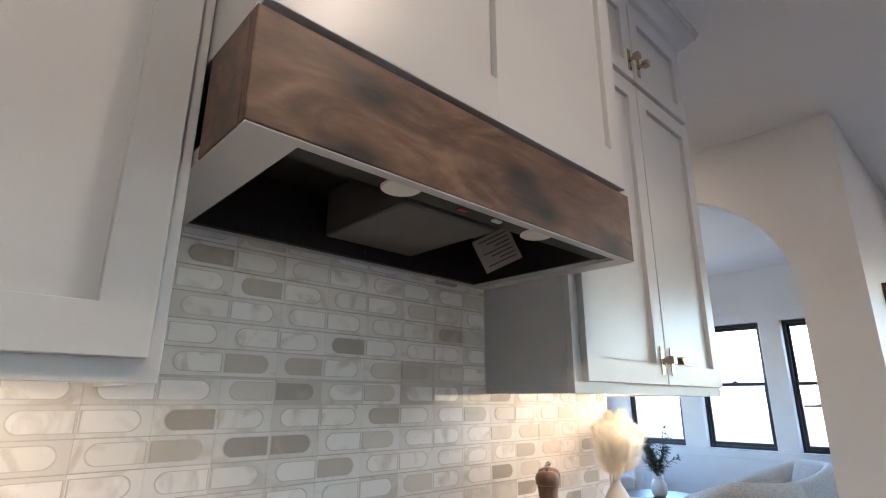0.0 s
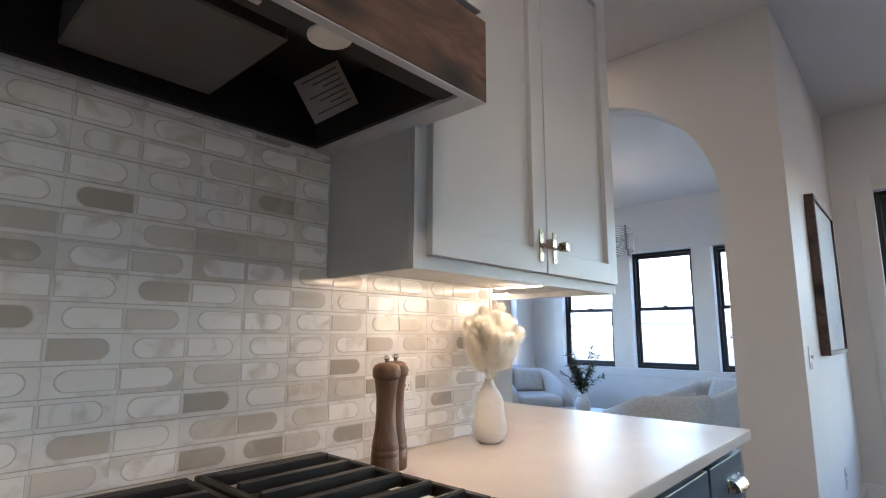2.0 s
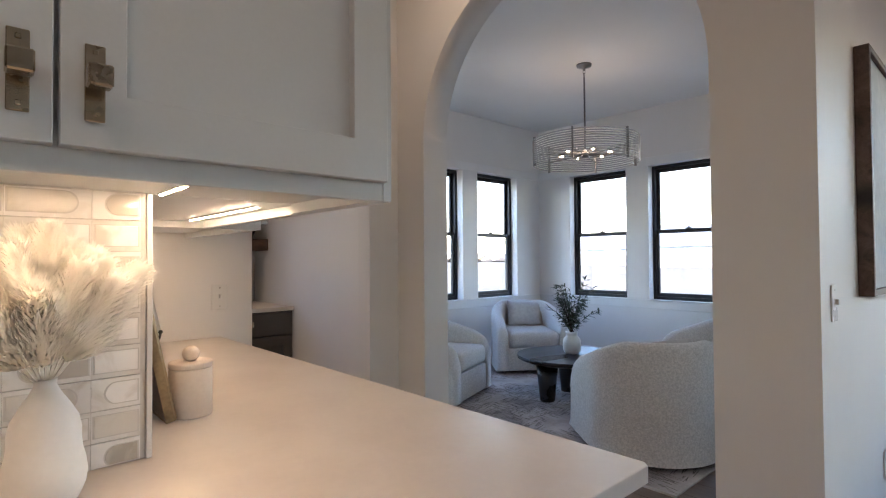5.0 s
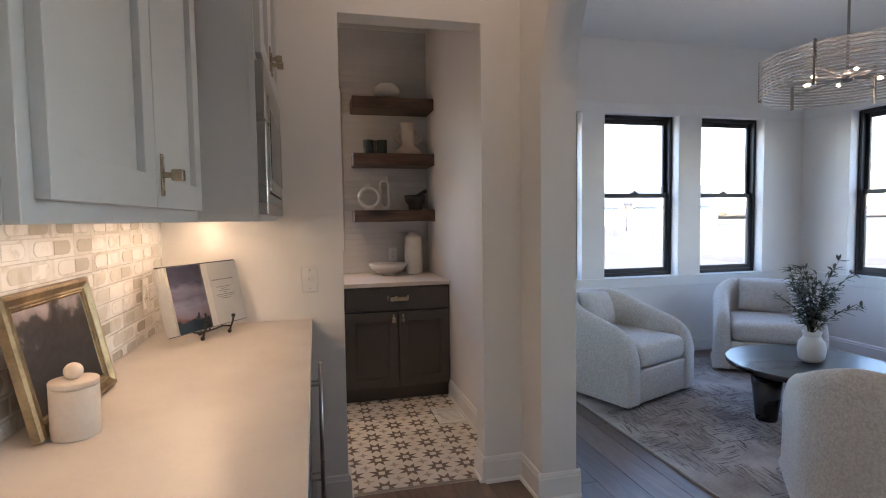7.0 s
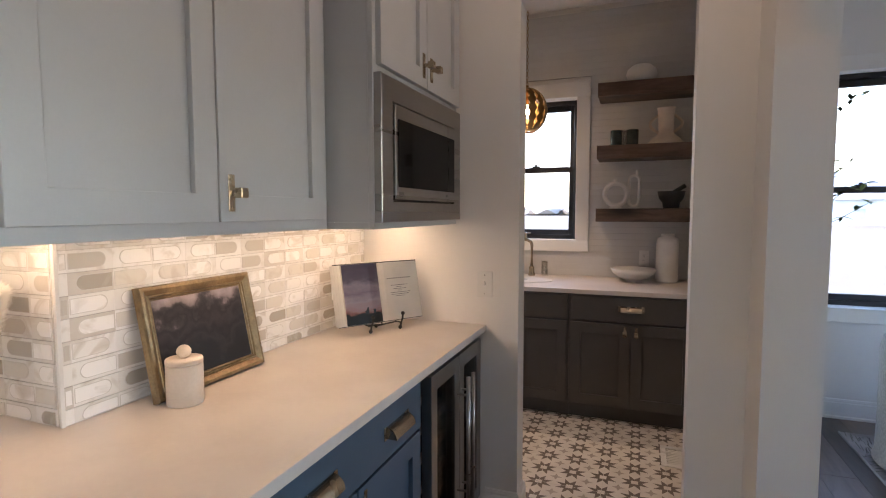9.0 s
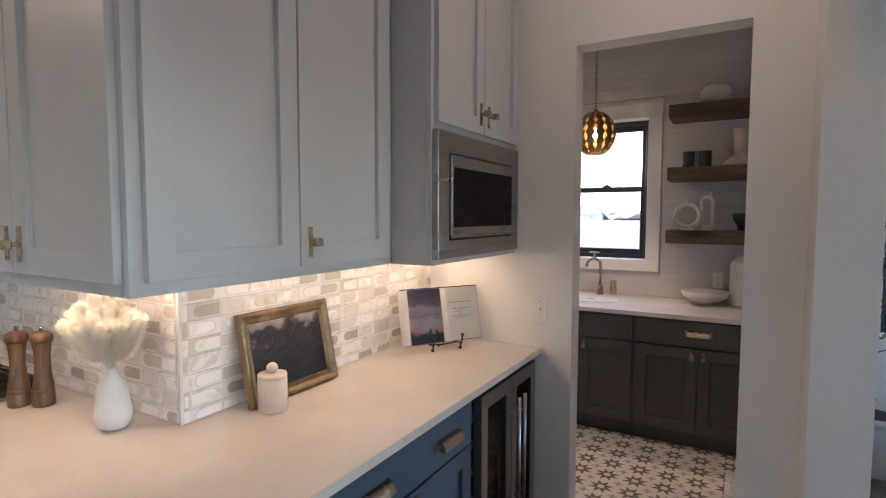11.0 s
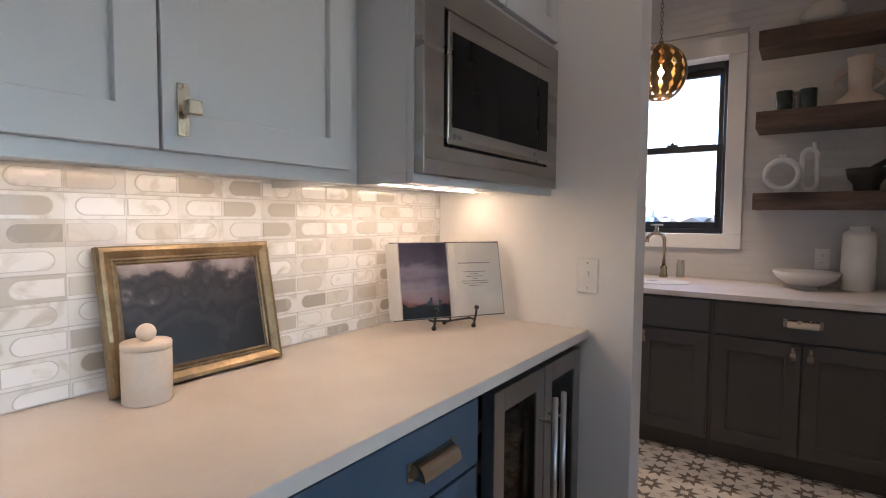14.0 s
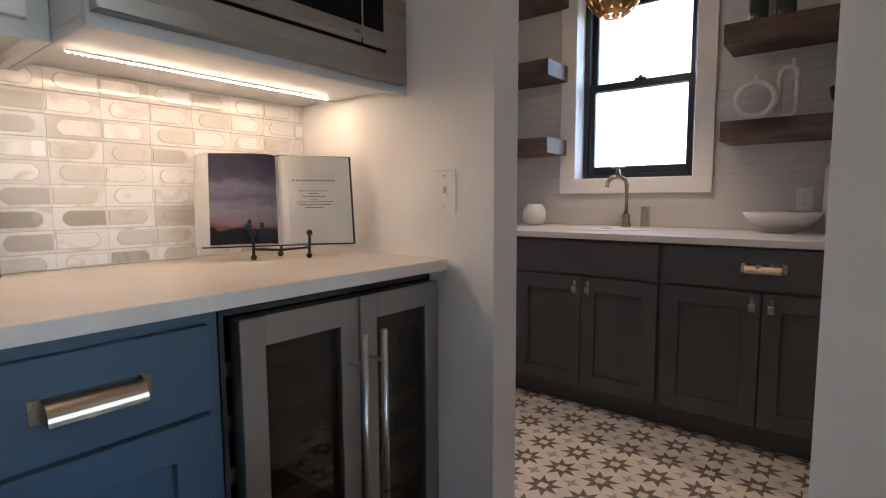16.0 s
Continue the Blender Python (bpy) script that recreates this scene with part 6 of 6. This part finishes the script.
def house(x, y, w, d_, h, turn, label):
    hs = thing("house", label, "house", (0, 0, 0), "far houses")
    part("walls", box(-w / 2, w / 2, -d_ / 2, d_ / 2, 0, h), HOUSE, hs)
    bm = bmesh.new()
    slab([(-w / 2 - 0.5, h + 0.002), (w / 2 + 0.5, h + 0.002), (0, h + w * 0.33)], -d_ / 2 - 0.4, d_ / 2 + 0.4, bm, pose(0, 0, 0, 90))
    part("roof", bm, ROOF, hs)
    for i in range(4):
        u_ = -d_ / 2 + d_ * (i + 0.5) / 4
        for s in (-1, 1):
            part("window", box(s * w / 2 - 0.03, s * w / 2 + 0.03, u_ - 0.6, u_ + 0.6, 0.9, 2.2), HOUSEPANE, hs)
    part("garage_door", box(-1.4, 1.4, -d_ / 2 - 0.04, -d_ / 2 + 0.04, 0.02, 2.3), TRIM, hs)
    hs.matrix_basis = pose(x, y, -0.45, 0, 0, turn)
    return hs


house(-48, 172, 9.5, 18, 2.6, 95, "pale grey gabled house far across the field")
house(30, 88, 12, 20, 3.4, 95, "pale grey gabled house far across the field")
house(62, 84, 12, 18, 3.4, 70, "pale grey gabled house far across the field")
house(95, 34, 12, 22, 3.6, 15, "pale grey gabled house far across the field")
house(110, 62, 12, 20, 3.6, 30, "pale grey gabled house far across the field")


def bare_tree(x, y, h, seed):
    r_ = random.Random(seed)
    t_ = thing("bare_tree", "leafless winter tree out in the field", "tree", (x, y, -0.45), "bare trees")
    trunk_, twigs = bmesh.new(), bmesh.new()

    def grow(p, d_, ln, rad, level):
        q = p + d_ * ln
        tube([p, p.lerp(q, 0.5) + Vector((r_.gauss(0, 0.04), r_.gauss(0, 0.04), 0)) * ln, q], rad, 5, trunk_ if level == 0 else twigs, 0.6)
        if level < 4:
            for _ in range(4 if level else 6):
                nd = (d_ + Vector((r_.gauss(0, 0.6), r_.gauss(0, 0.6), r_.uniform(-0.1, 0.5)))).normalized()
                grow(p.lerp(q, r_.uniform(0.45, 1.0)), nd, ln * r_.uniform(0.5, 0.75), rad * 0.5, level + 1)

    grow(Vector((x, y, -0.45)), Vector((0, 0, 1)), h * 0.35, h * 0.016, 0)
    part("trunk", trunk_, BARK, t_)
    tagged(part("branches", twigs, BARK, t_), kind="stuff")


bare_tree(38, 56, 7, 1)
bare_tree(24, 42, 7.5, 2)
hedge = bmesh.new()
rh = random.Random(5)
for i in range(800):
    a = rh.uniform(-0.6, 2.2)
    r_ = rh.uniform(260, 330)
    bmesh.ops.create_icosphere(hedge, subdivisions=1, radius=rh.uniform(2.5, 6), matrix=pose(math.cos(a) * r_, math.sin(a) * r_, rh.uniform(0, 2.5)) @ Matrix.Diagonal((1.6, 1.6, 0.45, 1)))
solid("far_woods", hedge, surface("winter_woods", (0.16, 0.14, 0.13), (0.22, 0.20, 0.18), scale=0.2, fine=2, rough=0.95, bump=0.5), "low grey winter woods on the horizon", "woods", kind="stuff")

# ---------------------------------------------------------------- backsplash tile
CW, CH = 0.1176, 0.0555
GAP = 0.0010
back_range = solid("backsplash", box(-2.72, -0.0005, -0.0045, -0.0005, CT + 0.0005, 1.399), GROUT, "marble mosaic backsplash of interlocking rounded bars", "backsplash", kind="object")
part("upper_bed", box(-1.697, -0.684, -0.0045, -0.0005, 1.399, 1.90), GROUT, back_range)
back_side = solid("backsplash", box(0.0005, 0.0045, 0.0005, 1.4685, CT + 0.0005, 1.399), GROUT, "marble mosaic backsplash on the side wall", "backsplash", kind="object")
tile_cache = {}


def tile_meshes(w, h, side, cut_l, cut_b):
    """One cell: a plate, and the half of a rounded bar that ends at one of its joints."""
    key = (round(w, 4), round(h, 4), side, round(cut_l, 4), round(cut_b, 4))
    if key in tile_cache:
        return tile_cache[key]
    bm = box(0.0002, w - 0.0002, -0.0085, -0.004, GAP, h - GAP)
    # the bar in full-cell coordinates, then shifted by what is cut away at the left and below
    hh, reach = 0.0197, 0.0990
    cz = CH / 2
    arc = [(reach - hh + hh * math.cos(a), cz + hh * math.sin(a)) for a in [-math.pi / 2 + math.pi * i / 10 for i in range(11)]]
    poly = [(0.0, cz - hh)] + arc + [(0.0, cz + hh)]
    if side:
        poly = [(CW - x_, z_) for x_, z_ in reversed(poly)]
    clip_ = lambda x_, z_, m_: (min(max(x_ - cut_l, GAP + m_), w - GAP - m_), min(max(z_ - cut_b, GAP + m_), h - GAP - m_))
    pts_ = [clip_(x_, z_, 0.0012) for x_, z_ in poly]
    out = []
    for p_ in pts_:
        if not out or (abs(p_[0] - out[-1][0]) + abs(p_[1] - out[-1][1])) > 1e-5:
            out.append(p_)
    if abs(out[0][0] - out[-1][0]) + abs(out[0][1] - out[-1][1]) < 1e-5:
        out.pop()
    xs, zs = [p_[0] for p_ in out], [p_[1] for p_ in out]
    inlay = None
    if len(out) > 3 and max(xs) - min(xs) > 0.012 and max(zs) - min(zs) > 0.008:
        flip = pose(0, 0, 0, 90)
        slab(out, 0.0083, 0.0088, bm, flip, 1)
        c = Vector((sum(xs) / len(xs), sum(zs) / len(zs)))
        inner = []
        for p_ in out:
            v = Vector(p_) - c
            inner.append(tuple(c + Vector((v.x * (1 - 0.0024 / max(0.01, abs(v.x)) if abs(v.x) > 0.006 else 1), v.y * (1 - 0.0016 / max(0.006, abs(v.y)) if abs(v.y) > 0.004 else 1)))))
        ib = slab(inner, 0.0086, 0.0096, None, flip, 0, 0.0005)
        inlay = mesh_object("inlay", ib, INLAY)
    tile_cache[key] = (mesh_object("tile", bm, [TILESTONE, GROUT]), inlay)
    return tile_cache[key]


def lay(parent, origin, u0, u1, z0, z1, ujoint, zjoint):
    """Cells between u0..u1 and z0..z1, joints on the given lines."""
    i0, i1 = math.floor((u0 - ujoint) / CW), math.ceil((u1 - ujoint) / CW)
    j0, j1 = math.floor((z0 - zjoint) / CH), math.ceil((z1 - zjoint) / CH)
    for i in range(i0, i1):
        for j in range(j0, j1):
            a, b = ujoint + i * CW, zjoint + j * CH
            x0, x1 = max(a, u0), min(a + CW, u1)
            y0, y1 = max(b, z0), min(b + CH, z1)
            if x1 - x0 < 0.006 or y1 - y0 < 0.006:
                continue
            plate, inlay = tile_meshes(x1 - x0, y1 - y0, (i + j) % 2, x0 - a, y0 - b)
            m = origin @ Matrix.Translation((x0, 0, y0))
            ob = new("tile", plate)
            ob.matrix_basis = m
            ob.parent = parent
            if inlay:
                ii = new("inlay", inlay)
                ii.parent = ob


lay(back_range, Matrix(), -2.72, -0.0095, CT + 0.001, 1.399, -0.555, 0.959)
lay(back_range, Matrix(), -1.696, -0.691, 1.399, 1.7035, -0.555, 0.959)
lay(back_side, pose(0, 0, 0, 0, 0, 90), 0.001, 1.4680, CT + 0.001, 1.399, 0.727, 0.955)
part("edge_strip", box(0.0005, 0.0100, -0.0100, 0.0005, CT + 0.0005, 1.3985, 0.001), WHITECERAMIC, back_side, "white edge strip on the outside corner")

# pantry wall tile: long ribbed strips
back_pantry = solid("pantry_backsplash", box(PX0 + 0.001, PX1 - 0.001, PY1 + 0.004, PN - 0.0005, PC + 0.001, PWIN[2] - 0.06), GROUT, "glossy white ribbed tile on the pantry wall", "backsplash", kind="object")
strip_cache = {}
z = PC + 0.001
while z < CEILING - 0.05:
    spans = [(PX0 + 0.001, PX1 - 0.001)]
    if z + 0.05 > PWIN[2] - 0.09 and z < PWIN[3] + 0.11:
        spans = [(PX0 + 0.001, PWIN[0] - 0.104), (PWIN[1] + 0.104, PX1 - 0.001)]
    for a, b in spans:
        key = round(b - a, 4)
        if key not in strip_cache:
            strip_cache[key] = mesh_object("wall_strip", box(0, b - a, 0, PN - PY1 - 0.001, 0.0003, 0.0497, 0.0006, 1), RIBTILE)
        ob = new("wall_strip", strip_cache[key])
        ob.location = (a, PY1, z)
        ob.parent = back_pantry
    z += 0.05

# pantry floor: printed cement tiles
CREAM = surface("cream_cement", (0.74, 0.69, 0.62), (0.68, 0.63, 0.56), scale=10, fine=140, rough=0.5, bump=0.06, per_piece=0.05)
BROWN = surface("brown_cement", (0.15, 0.12, 0.095), (0.18, 0.145, 0.115), scale=14, fine=140, rough=0.5, bump=0.06)
TAN = surface("tan_cement", (0.42, 0.37, 0.31), (0.46, 0.40, 0.34), scale=14, fine=140, rough=0.5, bump=0.06)
pfloor = solid("pantry_floor", box(PX0, PX1, 1.529, PY1, -0.0195, -0.011), GROUT, "cement tile floor printed with brown eight-pointed stars", "floor")
PITCH = 0.16
STAR_X, STAR_Y = 0.825, 1.865
TS = 2 * PITCH


def clip(poly, axis, limit, keep_less):
    out = []
    for i, p_ in enumerate(poly):
        q = poly[(i + 1) % len(poly)]
        pin = p_[axis] <= limit if keep_less else p_[axis] >= limit
        qin = q[axis] <= limit if keep_less else q[axis] >= limit
        if pin:
            out.append(p_)
        if pin != qin:
            f_ = (limit - p_[axis]) / (q[axis] - p_[axis])
            out.append((p_[0] + f_ * (q[0] - p_[0]), p_[1] + f_ * (q[1] - p_[1])))
    return out


def floor_tile(x0, x1, y0, y1, ox, oy):
    """A plate over part of the pattern, whose stars stand on a grid from (ox, oy)."""
    bm = box(x0 + 0.0008, x1 - 0.0008, y0 + 0.0008, y1 - 0.0008, -0.0105, -0.0006, 0)

    def face(poly, z_, mi):
        for ax, lim, less in ((0, x0 + 0.001, False), (0, x1 - 0.001, True), (1, y0 + 0.001, False), (1, y1 - 0.001, True)):
            if len(poly) >= 3:
                poly = clip(poly, ax, lim, less)
        if len(poly) >= 3:
            area = sum(p_[0] * q[1] - q[0] * p_[1] for p_, q in zip(poly, poly[1:] + poly[:1])) / 2
            if abs(area) > 1e-7:
                bm.faces.new([bm.verts.new((*p_, z_)) for p_ in (poly if area > 0 else reversed(poly))]).material_index = mi

    for i in range(math.floor((x0 - ox) / PITCH) - 1, math.ceil((x1 - ox) / PITCH) + 2):
        for j in range(math.floor((y0 - oy) / PITCH) - 1, math.ceil((y1 - oy) / PITCH) + 2):
            cx, cy = ox + i * PITCH, oy + j * PITCH
            for k_ in range(8):
                a = math.tau * k_ / 8 + math.tau / 16
                tip = 0.076
                pt = lambda r_, an: (cx + r_ * math.cos(an), cy + r_ * math.sin(an))
                face([(cx, cy), pt(0.036, a - math.tau / 16), pt(tip, a), pt(0.036, a + math.tau / 16)], 0.0, 1)
            face([(cx + 0.025 * math.cos(math.tau * k_ / 4 + math.tau / 8), cy + 0.025 * math.sin(math.tau * k_ / 4 + math.tau / 8)) for k_ in range(4)], 0.0005, 0)
            mx, my = cx + PITCH / 2, cy + PITCH / 2
            for k_ in range(4):
                a = math.tau * k_ / 4
                face([(mx, my), (mx + 0.013 * math.cos(a - math.pi / 4), my + 0.013 * math.sin(a - math.pi / 4)), (mx + 0.034 * math.cos(a), my + 0.034 * math.sin(a)), (mx + 0.013 * math.cos(a + math.pi / 4), my + 0.013 * math.sin(a + math.pi / 4))], 0.0, 2)
    return bm


x = STAR_X - 6 * TS
while x < PX1:
    y = STAR_Y - 6 * TS
    while y < 2.87:
        a, b, c, d_ = max(x, PX0), min(x + TS, PX1), max(y, 1.529), min(y + TS, 2.87)
        if b - a > 0.01 and d_ - c > 0.01:
            part("floor_tile", floor_tile(a, b, c, d_, STAR_X, STAR_Y), [CREAM, BROWN, TAN], pfloor)
        y += TS
    x += TS

# ---------------------------------------------------------------- floors, last: many pieces
wood_floor = solid("floor", box(KX0, NX1, KY0, NY1, -0.0195, -0.012), GROUT, "grey-brown oak plank floor", "floor")
far_bm = bmesh.new()
rng = random.Random(4)
PW, PL = 0.185, 1.6


shared = {}
x = KX0
while x < NX1 - 0.01:
    y = KY0 - rng.random() * PL
    while y < NY1:
        a, b = max(y, KY0), min(y + PL, NY1)
        if x < 1.66 and b > 1.5:
            b = 1.5
        w = min(PW, NX1 - x)
        if b - a > 0.05:
            if x > 1.3 and b > -1.6:
                key = (round(w, 3), round(b - a, 3))
                if key not in shared:
                    shared[key] = mesh_object("plank", box(-w / 2 + 0.0008, w / 2 - 0.0008, -(b - a) / 2 + 0.0008, (b - a) / 2 - 0.0008, -0.0115, 0, 0.0015), FLOORWOOD)
                ob = new("plank", shared[key])
                ob.location = (x + w / 2, (a + b) / 2, 0)
                ob.parent = wood_floor
            else:
                box(x + 0.0008, x + w - 0.0008, a + 0.0008, b - 0.0008, -0.0115, 0, 0, 1, far_bm)
        y += PL
    x += PW
tagged(part("planks", far_bm, FLOORWOOD, wood_floor), kind="stuff")
